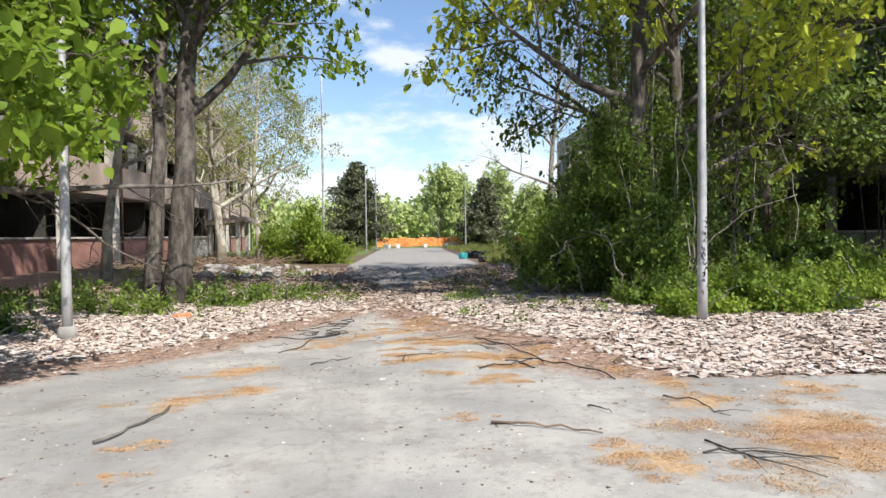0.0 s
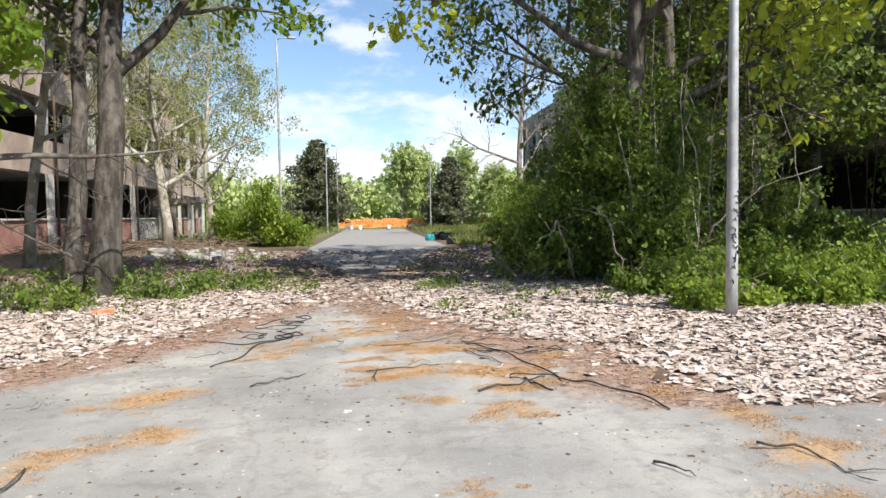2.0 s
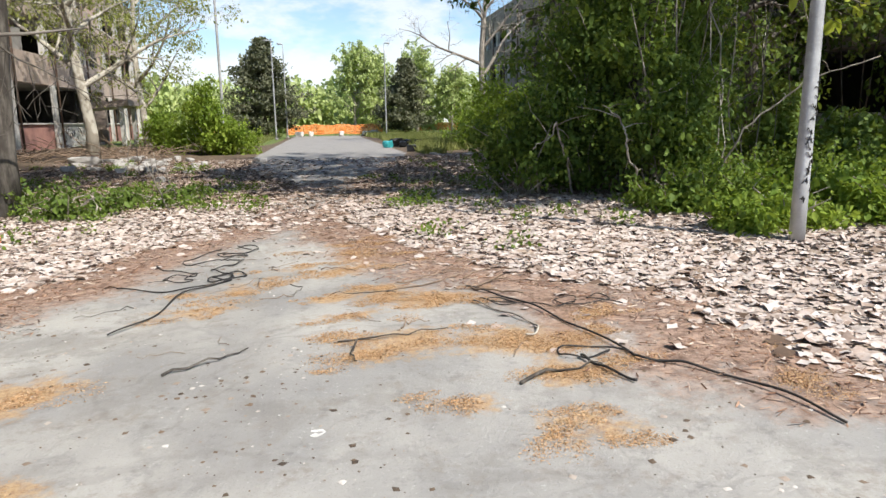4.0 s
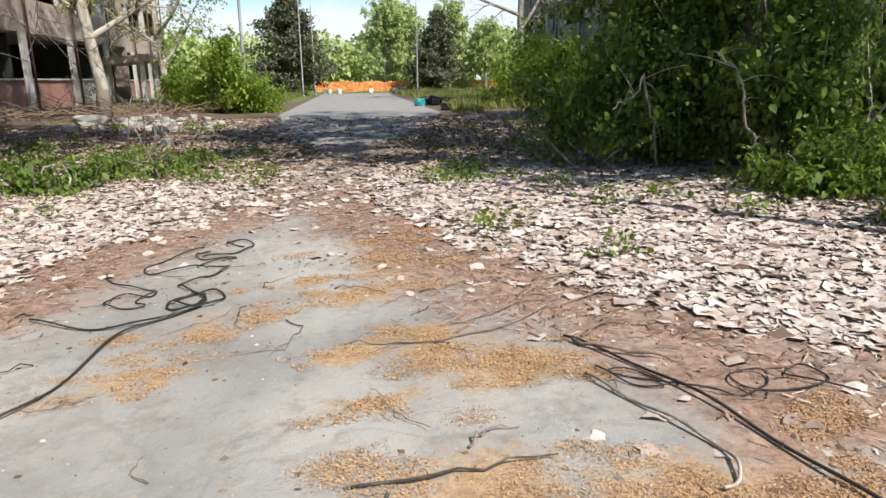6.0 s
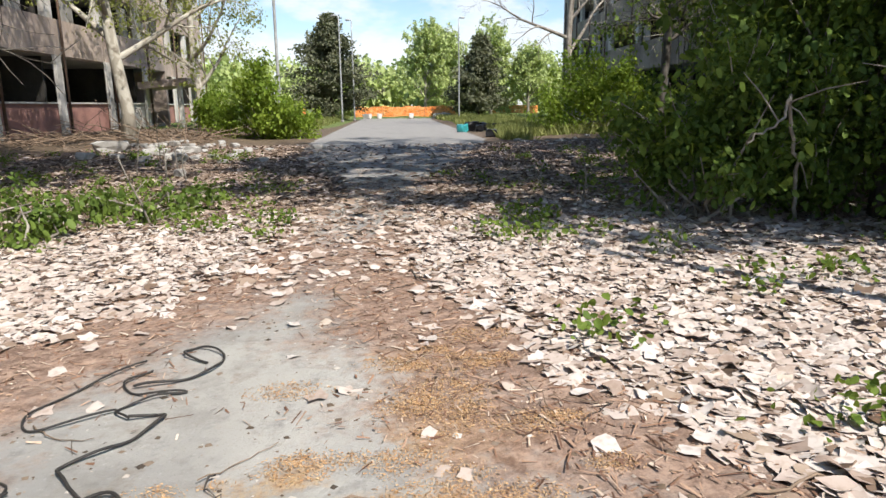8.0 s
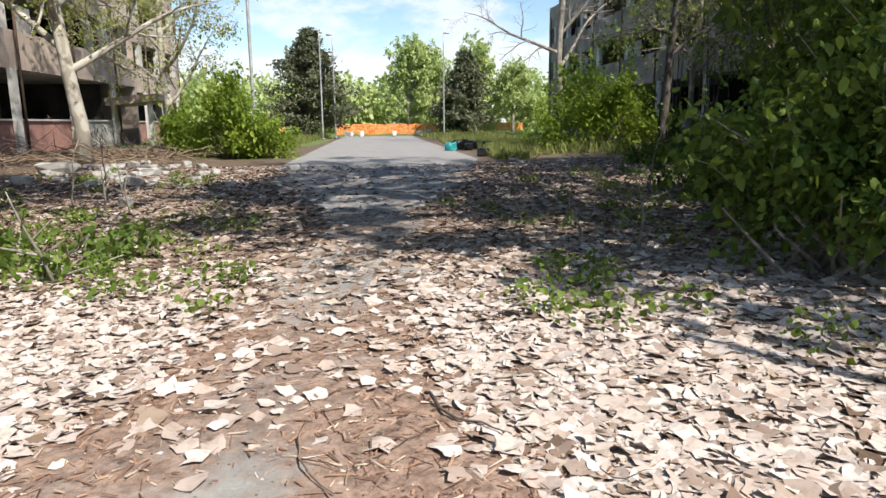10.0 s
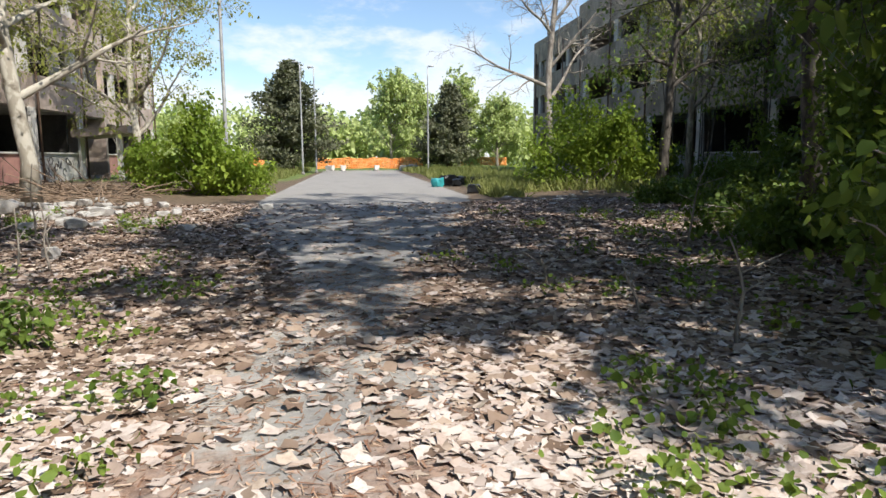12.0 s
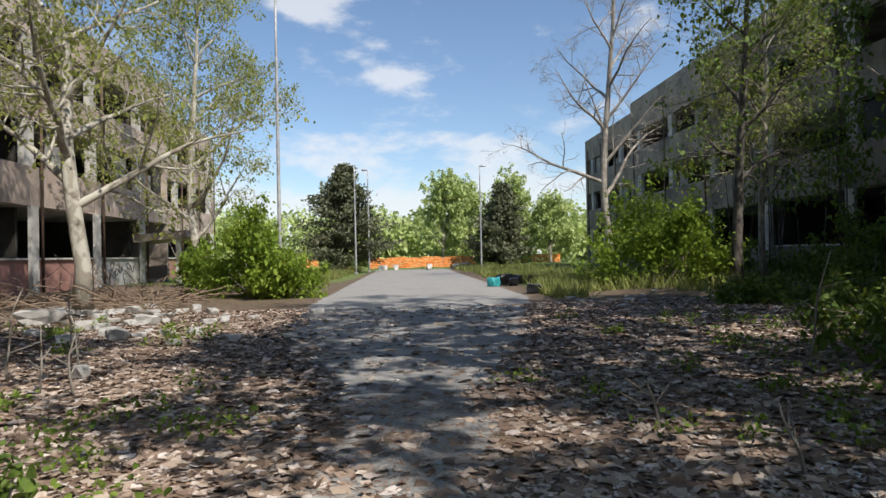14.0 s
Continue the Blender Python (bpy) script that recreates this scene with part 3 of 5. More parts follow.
def pine(place, tall, wide, seed, label):
    rng = np.random.default_rng(seed)
    x, y = place
    root = empty("pine_tree", (x, y, float(height(x, y))), label, "tree")
    Mesh().tube([(0, 0, z) for z in np.linspace(-0.1, tall, 8)], np.linspace(0.24, 0.03, 8), 8).make("trunk", M["bark_pine"], root)
    limb, pts, dirs = Mesh(), [], []
    rows = int(tall / 0.42)
    for k in range(rows):
        f = (k + 0.3) / rows
        z = 0.6 + (tall - 0.7) * f
        r = wide * (min(0.98, 0.75 + 1.2 * f) if f < 0.18 else 1.18 * (1 - f) ** 0.9) + 0.2
        for j in range(7):
            if rng.random() < 0.14:
                continue
            a = rng.random() * 6.283
            rr = r * (0.6 + 0.5 * rng.random())
            path = branch_path(rng, (0, 0, z), (math.cos(a), math.sin(a), 0.22), rr, 5, 0.07, -0.015)
            limb.tube(path, np.linspace(0.045, 0.01, 6), 4, False)
            q = path[1:]
            t = np.repeat(np.concatenate([q, (q[1:] + q[:-1]) / 2]), 20, axis=0)
            pts.append(t + rng.normal(size=t.shape) * np.array((0.26, 0.26, 0.15)))
    tagged(limb.make("limb", M["bark_pine"], root), kind="stuff")
    c = np.concatenate(pts)
    leaves("crown", rng, c, 0.2, M["needles"], root, droop=-0.2)
    return root


def bush(name, place, radii, seed, label, leaf, count, size, stems=14, lumps=9, category="bush", inner=0.55, lump=(0.16, 0.34), second=None):
    """A shrub of many leaves set in uneven clumps on a frame of stems."""
    rng = np.random.default_rng(seed)
    x, y = place
    root = empty(name, (x, y, float(height(x, y)) - 0.03), label, category)
    rx, ry, rz = radii
    centre = rng.normal(size=(lumps, 3))
    centre /= np.linalg.norm(centre, axis=1)[:, None]
    centre[:, 2] = np.abs(centre[:, 2])
    centre *= (0.35 + 0.5 * rng.random((lumps, 1)))
    centre = centre * np.array(radii) + np.array((0, 0, rz * 0.12))
    lump_r = lump[0] + lump[1] * rng.random(lumps)
    pick = rng.integers(0, lumps, count)
    d = rng.normal(size=(count, 3))
    d /= np.linalg.norm(d, axis=1)[:, None]
    rad = (inner + (1 - inner) * rng.random(count)) * lump_r[pick]
    c = centre[pick] + d * rad[:, None] * np.array((rx, ry, rz * 0.9))
    c += rng.normal(size=c.shape) * 0.10
    c = c[c[:, 2] > 0.03]
    m = Mesh()
    for k in range(stems):
        tip = centre[k % lumps] + rng.normal(size=3) * np.array((rx, ry, rz)) * 0.22
        tip[2] = abs(tip[2]) + 0.2
        start = np.array((rng.normal() * rx * 0.2, rng.normal() * ry * 0.2, -0.02))
        mid = (start + tip) / 2 + rng.normal(size=3) * 0.12
        m.tube([start, mid, tip], [0.022, 0.015, 0.005], 5, False)
    tagged(m.make("stem", M["bark_bare"], root), kind="stuff")
    shoots, extra = Mesh(), []
    for k in range(stems * 2):
        p = centre[rng.integers(lumps)]
        way = p / (np.array(radii) + 0.01) + np.array((0, 0, 0.35)) + 0.4 * rng.normal(size=3)
        path = branch_path(rng, p, way, 0.42 * min(radii) * rng.uniform(0.8, 1.7) + 0.1, 4, 0.15, 0.02)
        shoots.tube(path, np.linspace(0.010, 0.004, 5), 4, False)
        q = np.repeat(path[1:], int(8 + 10 * min(rz, 2)), axis=0)
        extra.append(q + rng.normal(size=q.shape) * 0.045 * (1 + min(rz, 2)))
    tagged(shoots.make("shoot", M["bark_bare"], root), kind="stuff")
    extra = np.concatenate(extra)
    c = np.concatenate([c + rng.normal(size=c.shape) * 0.03 * min(radii), extra[extra[:, 2] > 0.03]])
    # a quarter of the leaves in a paler green, standing for sunlit spots
    if second is not None:
        pale = rng.random(len(c)) < 0.25
        leaves("sunlit_foliage", rng, c[pale], size * 1.15, second, root, spread=0.4)
        c = c[~pale]
    leaves("foliage", rng, c, size, leaf, root, spread=0.4)
    return root


def vines(place, spread, tall, count, seed):
    """Bare vines that hang from the crowns to the ground."""
    rng = np.random.default_rng(seed)
    root = empty("hanging_vines", (*place, float(height(*place))), "grey-brown vines hanging from the trees to the ground", "vines")
    for k in range(count):
        x, y, h = abs(rng.normal()) * spread[0], rng.normal() * spread[1], tall * rng.uniform(0.55, 1.0)
        f = np.linspace(0, 1, 10)
        sway = np.cumsum(rng.normal(size=(10, 2)) * 0.09, axis=0)
        pts = np.column_stack([x + sway[:, 0], y + sway[:, 1], h * (1 - f) - 0.02])
        Mesh().tube(pts, np.full(10, rng.uniform(0.004, 0.013)), 5, False).make("vine", M["bark_dark"] if k % 4 else M["bark_bare"], root)
    return root


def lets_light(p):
    """Culls crown leaves whose shadow would fall on sunlit path or chosen sun patches."""
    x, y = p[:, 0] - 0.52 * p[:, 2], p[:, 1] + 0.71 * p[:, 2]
    dapple_mask = np.array([noise.noise((u * 0.75, v * 0.75, 41.0)) + 0.55 * noise.noise((u * 2.1, v * 2.1, 43.0)) for u, v in zip(x, y)]) < np.where(x < -1.0, 0.6, np.where(x < 1.5, 0.2, np.where(y < 16.2, 0.22, np.where(y < 18.6, -0.22, 0.2))))
    return (y > 16.3 - 2.8 * np.clip((x - 0.5) / 1.5, 0, 1)) & (dapple_mask | ((x > 6.0) & (y > 18.6)))


tree("broadleaf_tree", (-9.6, 11.6), 11.0, 0.22, 17, "broadleaf tree with low boughs of bright green leaves", M["bark_dark"], M["leaf_fresh"], 0.125, 9, 22, (0.06, 0.0), reach=6.6, first=0.24, low=0.0, trim=lambda p: (p[:, 0] < 0.3 - 0.505 * (p[:, 1] - 3)) & (p[:, 1] < 13) & (p[:, 2] > 2.5))
# the pair of dark trunks and the leafy tree on the near side
# trim culls leaves whose shadow would fall nearer than y 15
tree("broadleaf_tree", (-5.62, 16.0), 13.5, 0.31, 11, "large dark-trunked broadleaf tree in fresh spring leaf", M["bark_dark"], M["leaf_fresh"], 0.14, 4, 15, (0.10, -0.02), reach=7.2, first=0.32, low=0.62, bend=0.075, trim=lambda p: p[:, 1] + 0.71 * p[:, 2] > 15.0)
tree("broadleaf_tree", (-6.1, 15.9), 12.0, 0.2, 12, "leaning dark ivy-grown trunk of a broadleaf tree", M["bark_dark"], M["leaf_fresh"], 0.14, 3, 8, (-0.03, 0.02), reach=4.2, first=0.42, low=0.6, bend=0.08)
tree("plane_tree", (-10.3, 22.8), 11.0, 0.17, 13, "slim pale-barked tree, almost bare of leaves", M["bark_plane"], M["leaf_plane"], 0.075, 0, 8, (0.02, 0), FINE, reach=3.8, first=0.3)
tree("plane_tree", (-8.94, 31.5), 14.0, 0.22, 14, "pale mottled plane tree with sparse olive leaves", M["bark_plane"], M["leaf_plane"], 0.085, 2, 18, (0.03, 0.0), FINE, reach=4.9, first=0.18, low=0.6, bend=0.07)
tree("plane_tree", (-10.3, 45.5), 15.0, 0.2, 15, "slender plane tree with sparse olive leaves", M["bark_plane"], M["leaf_plane"], 0.095, 2, 18, (0.03, 0.0), FINE, reach=5.6, first=0.14, low=0.55)
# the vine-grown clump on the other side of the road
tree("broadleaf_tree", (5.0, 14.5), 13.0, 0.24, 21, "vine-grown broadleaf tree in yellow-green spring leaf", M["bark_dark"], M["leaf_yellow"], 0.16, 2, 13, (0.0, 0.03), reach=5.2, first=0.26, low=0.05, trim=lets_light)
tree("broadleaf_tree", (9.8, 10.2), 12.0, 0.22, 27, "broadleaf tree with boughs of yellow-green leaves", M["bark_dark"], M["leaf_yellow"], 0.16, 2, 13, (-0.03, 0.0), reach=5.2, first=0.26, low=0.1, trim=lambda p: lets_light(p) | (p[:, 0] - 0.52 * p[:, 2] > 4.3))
tree("broadleaf_tree", (12.4, 22.0), 11.0, 0.2, 28, "dark vine-grown tree before the shaded building", M["bark_dark"], M["leaf_ivy"], 0.14, 3, 12, (0.0, 0.0), reach=4.0, first=0.25, low=0.2)
tree("broadleaf_tree", (14.4, 25.5), 10.0, 0.17, 29, "dark vine-grown tree before the shaded building", M["bark_dark"], M["leaf_ivy"], 0.13, 3, 12, (0.0, 0.0), reach=3.6, first=0.25, low=0.3)
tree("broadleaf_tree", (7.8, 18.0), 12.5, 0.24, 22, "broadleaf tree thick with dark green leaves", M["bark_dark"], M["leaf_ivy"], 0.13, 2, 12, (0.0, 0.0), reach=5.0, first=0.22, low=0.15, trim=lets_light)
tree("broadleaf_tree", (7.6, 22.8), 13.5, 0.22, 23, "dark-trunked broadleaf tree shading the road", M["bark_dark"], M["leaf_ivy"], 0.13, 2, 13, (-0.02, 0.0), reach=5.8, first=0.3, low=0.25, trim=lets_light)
tree("broadleaf_tree", (11.0, 35.5), 11.0, 0.2, 24, "dark-trunked broadleaf tree before the shaded building", M["bark_dark"], M["leaf_ivy"], 0.12, 1, 9, (-0.02, 0.0), reach=3.0, first=0.3, low=0.4)
tree("broadleaf_tree", (13.6, 38.5), 11.0, 0.14, 26, "thin half-bare tree against the grey building", M["bark_bare"], M["leaf_plane"], 0.09, 1, 11, (-0.02, 0.0), FINE, reach=3.6, first=0.25, low=0.5)
tree("bare_tree", (11.2, 50.0), 19.0, 0.24, 25, "almost bare grey tree with fine twigs", M["bark_bare"], M["leaf_plane"], 0.10, 0, 16, (-0.05, 0.0), FINE, reach=6.5, first=0.22, low=0.6)
# shrubs
bush("vine_thicket", (5.4, 15.4), (2.0, 1.9, 5.6), 31, "tall thicket of climbing vines and dark leaves", M["leaf_ivy"], 21000, 0.064, 30, 70, "thicket", 0.2, (0.07, 0.2), M["leaf_low"])
bush("vine_thicket", (4.9, 13.5), (0.9, 0.7, 2.8), 136, "dark shrub grown round a tree trunk", M["leaf_ivy"], 7500, 0.058, 16, 30, "thicket", 0.2, (0.1, 0.25), M["leaf_low"])
bush("vine_thicket", (6.6, 18.8), (2.4, 2.4, 4.4), 32, "dense dark green thicket of shrubs", M["leaf_ivy"], 21000, 0.064, 30, 70, "thicket", 0.2, (0.07, 0.2), M["leaf_low"])
for k, (bx, by, r, h) in enumerate([(3.3, 15.1, 0.9, 1.7), (4.2, 15.3, 1.0, 2.3), (4.9, 16.8, 1.1, 1.6)]):
    bush("vine_thicket", (bx, by), (r, r, h), 240 + k, "dark leafy shrub at the edge of the thicket", M["leaf_ivy"], 5000, 0.056, 16, 30, "thicket", 0.2, (0.1, 0.25), M["leaf_low"])
vines((5.2, 14.6), (0.9, 0.8), 6.5, 16, 37)
vines((7.2, 17.6), (1.3, 0.9), 6.0, 9, 38)
vines((10.5, 21.5), (1.5, 1.2), 8.0, 10, 39)
bush("vine_thicket", (9.6, 16.5), (2.3, 2.0, 1.0), 33, "overgrown dark green thicket", M["leaf_ivy"], 6000, 0.11, 14, 12, "thicket")
for k, (bx, by, r, h) in enumerate([(13.5, 22.5, 1.8, 2.2), (13.0, 27.5, 2.0, 2.0), (14.0, 33.5, 2.0, 2.4), (11.8, 40.5, 2.0, 2.2), (13.5, 45.0, 2.2, 2.6)]):
    bush("vine_thicket", (bx, by), (r, r, h), 36 + 7 * k, "dark shrubs along the foot of the building", M["leaf_ivy"], 3500, 0.11, 10, 10, "thicket")
bush("bush", (-5.5, 36.6), (1.8, 1.7, 2.7), 34, "bright green bush by the roadside", M["leaf_bush"], 5200, 0.10, 18, 20)
bush("bush", (-4.2, 36.6), (1.0, 1.0, 1.4), 134, "small green bush by the roadside", M["leaf_bush"], 2000, 0.09, 10, 10)
bush("bush", (-7.8, 38.0), (1.2, 1.2, 1.6), 135, "loose green bush under the plane trees", M["leaf_bush"], 2200, 0.10, 10, 12)
bush("bush", (9.2, 37.2), (3.2, 2.3, 2.9), 35, "wide bright green bush before the building", M["leaf_bush"], 8500, 0.10, 24, 26)
for k, (bx, by, r, h) in enumerate([(4.75, 10.7, 0.8, 0.5), (6.3, 10.4, 1.0, 0.6), (6.0, 11.4, 1.4, 0.95), (8.0, 11.8, 1.6, 1.1), (9.8, 12.2, 1.6, 1.0), (4.9, 12.4, 1.1, 0.8), (7.2, 13.2, 1.5, 1.2), (11.5, 13.0, 1.7, 1.2)]):
    bush("weed_clump", (bx, by), (r, r * 0.8, h * 0.6), 40 + k, "bright green waist-high weeds among dead leaves", M["leaf_low"] if k in (5, 6) else M["leaf_weed"], 5200, 0.055, 10, 26, "weeds", 0.2, (0.1, 0.22))
# mostly the darker leaf, which puts the trees' shade into the weeds' colour
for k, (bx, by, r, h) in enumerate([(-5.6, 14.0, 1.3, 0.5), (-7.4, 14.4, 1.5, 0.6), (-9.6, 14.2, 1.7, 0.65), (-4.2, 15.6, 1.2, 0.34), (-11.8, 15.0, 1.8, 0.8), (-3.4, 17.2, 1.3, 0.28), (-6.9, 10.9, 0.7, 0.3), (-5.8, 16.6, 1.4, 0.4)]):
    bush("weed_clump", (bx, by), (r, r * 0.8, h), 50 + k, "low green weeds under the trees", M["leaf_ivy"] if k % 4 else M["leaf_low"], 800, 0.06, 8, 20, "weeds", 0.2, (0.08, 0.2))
# weeds in the dark leaf, whose colour also deepens the shade before the building
for k, (bx, by, r, h) in enumerate([(5.2, 20.5, 1.2, 0.45), (7.0, 23.0, 1.6, 0.6), (9.5, 21.0, 1.6, 0.8), (10.5, 26.0, 1.8, 0.7), (8.0, 28.5, 1.6, 0.5), (12.0, 30.5, 1.9, 0.9), (14.5, 29.0, 1.8, 1.3), (15.5, 37.0, 1.8, 1.2), (15.0, 41.0, 1.8, 1.2)]):
    bush("weed_clump", (bx, by), (r, r * 0.9, h), 850 + k, "dark green weeds in the shade of the trees", M["leaf_ivy"], 1500, 0.085, 8, 16, "weeds", 0.3)
# distance
pine((-5.55, 69.8), 9.2, 4.7, 61, "dark green pine beside the road")
pine((8.35, 73.0), 7.6, 3.2, 62, "dark green pine on the grass verge")


def wood_edge(seed=71):
    """The far wood behind the fence: many crowns of one belt."""
    rng = np.random.default_rng(seed)
    pts = []
    for k in range(230):
        x = rng.uniform(-85, 90)
        y = rng.uniform(98, 125)
        h = rng.uniform(5.5, 8.6)
        r = rng.uniform(2.0, 3.6)
        n = 260
        d = rng.normal(size=(n, 3))
        d /= np.linalg.norm(d, axis=1)[:, None]
        c = np.array((x, y, h * 0.55)) + d * np.array((r, r, h * 0.5)) * (0.55 + 0.5 * rng.random((n, 1)))
        pts.append(c[c[:, 2] > 0.1])
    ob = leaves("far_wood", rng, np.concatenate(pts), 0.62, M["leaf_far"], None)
    return tagged(ob, "belt of light green spring woodland in the distance", "woods", kind="stuff")


wood_edge()
FAR = {"count": (5, 5), "from": (0.2, 0.2), "along": (0.8, 0.7), "length": (3.2, 1.5), "lift": (0.04, 0.0), "wander": 0.14}
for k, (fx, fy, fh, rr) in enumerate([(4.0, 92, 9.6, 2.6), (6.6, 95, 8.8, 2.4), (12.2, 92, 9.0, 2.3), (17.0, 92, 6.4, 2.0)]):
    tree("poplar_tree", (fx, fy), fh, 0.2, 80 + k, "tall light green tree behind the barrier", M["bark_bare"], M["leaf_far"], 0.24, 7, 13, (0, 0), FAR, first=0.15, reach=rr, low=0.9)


# ---- litter ----
def plane_leaf(rng, k):
    """k curled, lobed dead leaves of unit size, each with ten points."""
    ang = np.linspace(0, 2 * np.pi, 9, endpoint=False)
    lobes = np.array([1.08, 0.68, 1.04, 0.7, 0.84, 0.84, 0.7, 1.04, 0.68]) * 0.5
    r = lobes[None] * (0.8 + 0.4 * rng.random((k, 9)))
    x, y = r * np.sin(ang), r * np.cos(ang)
    curl = 0.42 * rng.normal(size=(k, 1))
    cup = -0.45 + 0.8 * rng.random((k, 1))
    z = curl * x * y + cup * (r * r) * 0.9 + 0.05 * rng.normal(size=(k, 9))
    out = np.stack([x, y, z], axis=2)
    return np.concatenate([np.zeros((k, 1, 3)), out], axis=1)


PLANE_FACES = [(0, 1 + i, 1 + (i + 1) % 9) for i in range(9)]


def lay(rng, places, size, lift=0.012, tilt=0.33):
    k = len(places)
    nrm = np.array((0, 0, 1.0)) + tilt * rng.normal(size=(k, 3))
    a, b, n = frames_of(rng, nrm)
    t = plane_leaf(rng, k)
    s = size * (0.5 + 0.85 * rng.random(k))
    p = np.stack([places[:, 0], places[:, 1], height(places[:, 0], places[:, 1]) + lift * (0.4 + 2.2 * rng.random(k))], axis=1)
    return p[:, None] + s[:, None, None] * (t[..., 0:1] * a[:, None] + t[..., 1:2] * b[:, None] + t[..., 2:3] * n[:, None])


def leaf_litter(seed=91):
    rng = np.random.default_rng(seed)
    n = 400000
    x = rng.uniform(-11, 11, n)
    y = 5.2 + 26.0 * rng.random(n) ** 1.3
    rough = np.array([noise.noise((px * 0.9, py * 0.9, 0.0)) + 0.5 * noise.noise((px * 2.6, py * 2.6, 3.0)) for px, py in zip(x, y)])
    inside = into_litter(x, y) + 0.55 * rough - 0.5 * (x < 0) * (1 - smooth(y, 9.5, 11.5))
    back = smooth(y, 15.0, 19.5)
    dens = smooth(inside, -0.15, 0.6) * (1 - 0.38 * back) * (1 - 0.85 * smooth(np.abs(x), 6, 10) * (y > 11.5))
    dens = np.maximum(dens, 0.13 * smooth(y, 12.6, 14.2) * (1 - smooth(y, 16.5, 19.0)))
    dens = np.maximum(dens, 0.04 * (y > 13) * (np.abs(x) < 6))
    dens = np.maximum(dens, 0.012 * smooth(inside, -1.6, -0.2))
    dens = dens * smooth(11.0 - np.abs(x) + 1.6 * rough, 0.6, 3.2) * smooth(y + 0.7 * rough, 5.3, 6.0)
    keep = rng.random(n) < dens
    # share of brown leaves rises from y 14.5 to 18
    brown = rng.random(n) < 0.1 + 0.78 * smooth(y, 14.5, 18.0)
    for tone, mat, text in ((~brown, "dead_leaf", "drift of pale curled dead plane leaves on the ground"), (brown, "brown_leaf", "brown dead leaves on the ground")):
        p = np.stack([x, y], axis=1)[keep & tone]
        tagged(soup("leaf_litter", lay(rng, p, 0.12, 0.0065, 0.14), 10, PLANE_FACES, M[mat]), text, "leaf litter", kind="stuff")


leaf_litter()


# ---- barrier ----
def barrier():
    n = Nodes("orange plastic mesh")
    col = n.mix(n.step(n.noise(2.5, 4), 0.4, 0.65), (0.88, 0.30, 0.07), (0.92, 0.45, 0.18))
    mat = n.done(col, 0.5)
    for cx, cy, half in ((1.2, 78, 5.2), (15.6, 95, 3.2), (-11.4, 82, 1.9)):
        root = empty("barrier_fence", (cx, cy, 0), "sagging orange plastic mesh fence across the road", "fence", "orange barriers")
        m = Mesh()
        k = int(half * 12)
        xs = np.linspace(-half, half, k)
        top = 1.15 + 0.06 * np.sin(xs * 2.1) + 0.03 * np.sin(xs * 5.3)
        bot = 0.25 + 0.05 * np.sin(xs * 1.7 + 1)
        yy = 0.08 * np.sin(xs * 1.3)
        for i in range(7):
            m.tube(np.stack([xs, yy, bot + (top - bot) * i / 6], axis=1), np.full(k, 0.045), 4, False)
        for i in range(k):
            m.tube([(xs[i], yy[i], bot[i]), (xs[i], yy[i], top[i])], [0.04, 0.04], 4, False)
        m.make("mesh_net", mat, root)
        for x in np.linspace(-half, half, max(3, int(half))):
            Mesh().tube([(x, 0.05, -0.05), (x, 0.05, 1.3)], [0.025, 0.025], 6).make("stake", M["rust"], root)


barrier()


# ---- clouds ----
def clouds():
    """A far curved sheet of thin cloud low over the horizon."""
    n = Nodes("cloud")
    puff = n.noise(0.0042, 8, 0.62, stretch=(1, 1, 2.4))
    low = n.attribute("low")
    alpha = n.step(n.math("ADD", puff, n.math("MULTIPLY", low, 0.26)), 0.54, 0.74)
    em = n.node("ShaderNodeEmission", Color=(0.95, 0.965, 1.0), Strength=0.78)
    tr = n.tree.nodes.new("ShaderNodeBsdfTransparent")
    mx = n.node("ShaderNodeMixShader", Fac=n.math("MULTIPLY", alpha, 0.68))
    n.tree.links.new(tr.outputs[0], mx.inputs[1])
    n.tree.links.new(em.outputs[0], mx.inputs[2])
    n.tree.links.new(mx.outputs[0], n.tree.nodes["Material Output"].inputs["Surface"])

    def low_values(az, el):
        v = 1 - smooth(el, 2, 14)
        for ca, ce, wa, we in ((90.3, 15.2, 2.6, 1.0), (98.5, 20.6, 2.4, 1.3), (97.0, 7.5, 3.0, 1.5)):
            v = np.maximum(v, 1.0 * np.exp(-((az - ca) / wa) ** 2 - ((el - ce) / we) ** 2))
        return v

    a = np.radians(np.linspace(20, 160, 280))
    e = np.radians(np.linspace(-0.5, 28, 110))
    ga, ge = np.meshgrid(a, e)
    r = 1500.0
    v = np.stack([r * np.cos(ga) * np.cos(ge), r * np.sin(ga) * np.cos(ge), r * np.sin(ge)], axis=2).reshape(-1, 3)
    i = (np.arange(109)[:, None] * 280 + np.arange(279)[None]).ravel()
    me = bpy.data.meshes.new("backdrop")
    me.from_pydata(v.tolist(), [], np.stack([i, i + 1, i + 281, i + 280], axis=1).tolist())
    me.attributes.new("low", "FLOAT", "POINT").data.foreach_set("value", low_values(np.degrees(ga).ravel(), np.degrees(ge).ravel()).astype(np.float32))
    me.materials.append(n.mat)
    ob = tagged(new("backdrop", me), "white clouds low in a blue spring sky", "sky", kind="structure")
    ob.visible_shadow = False


clouds()


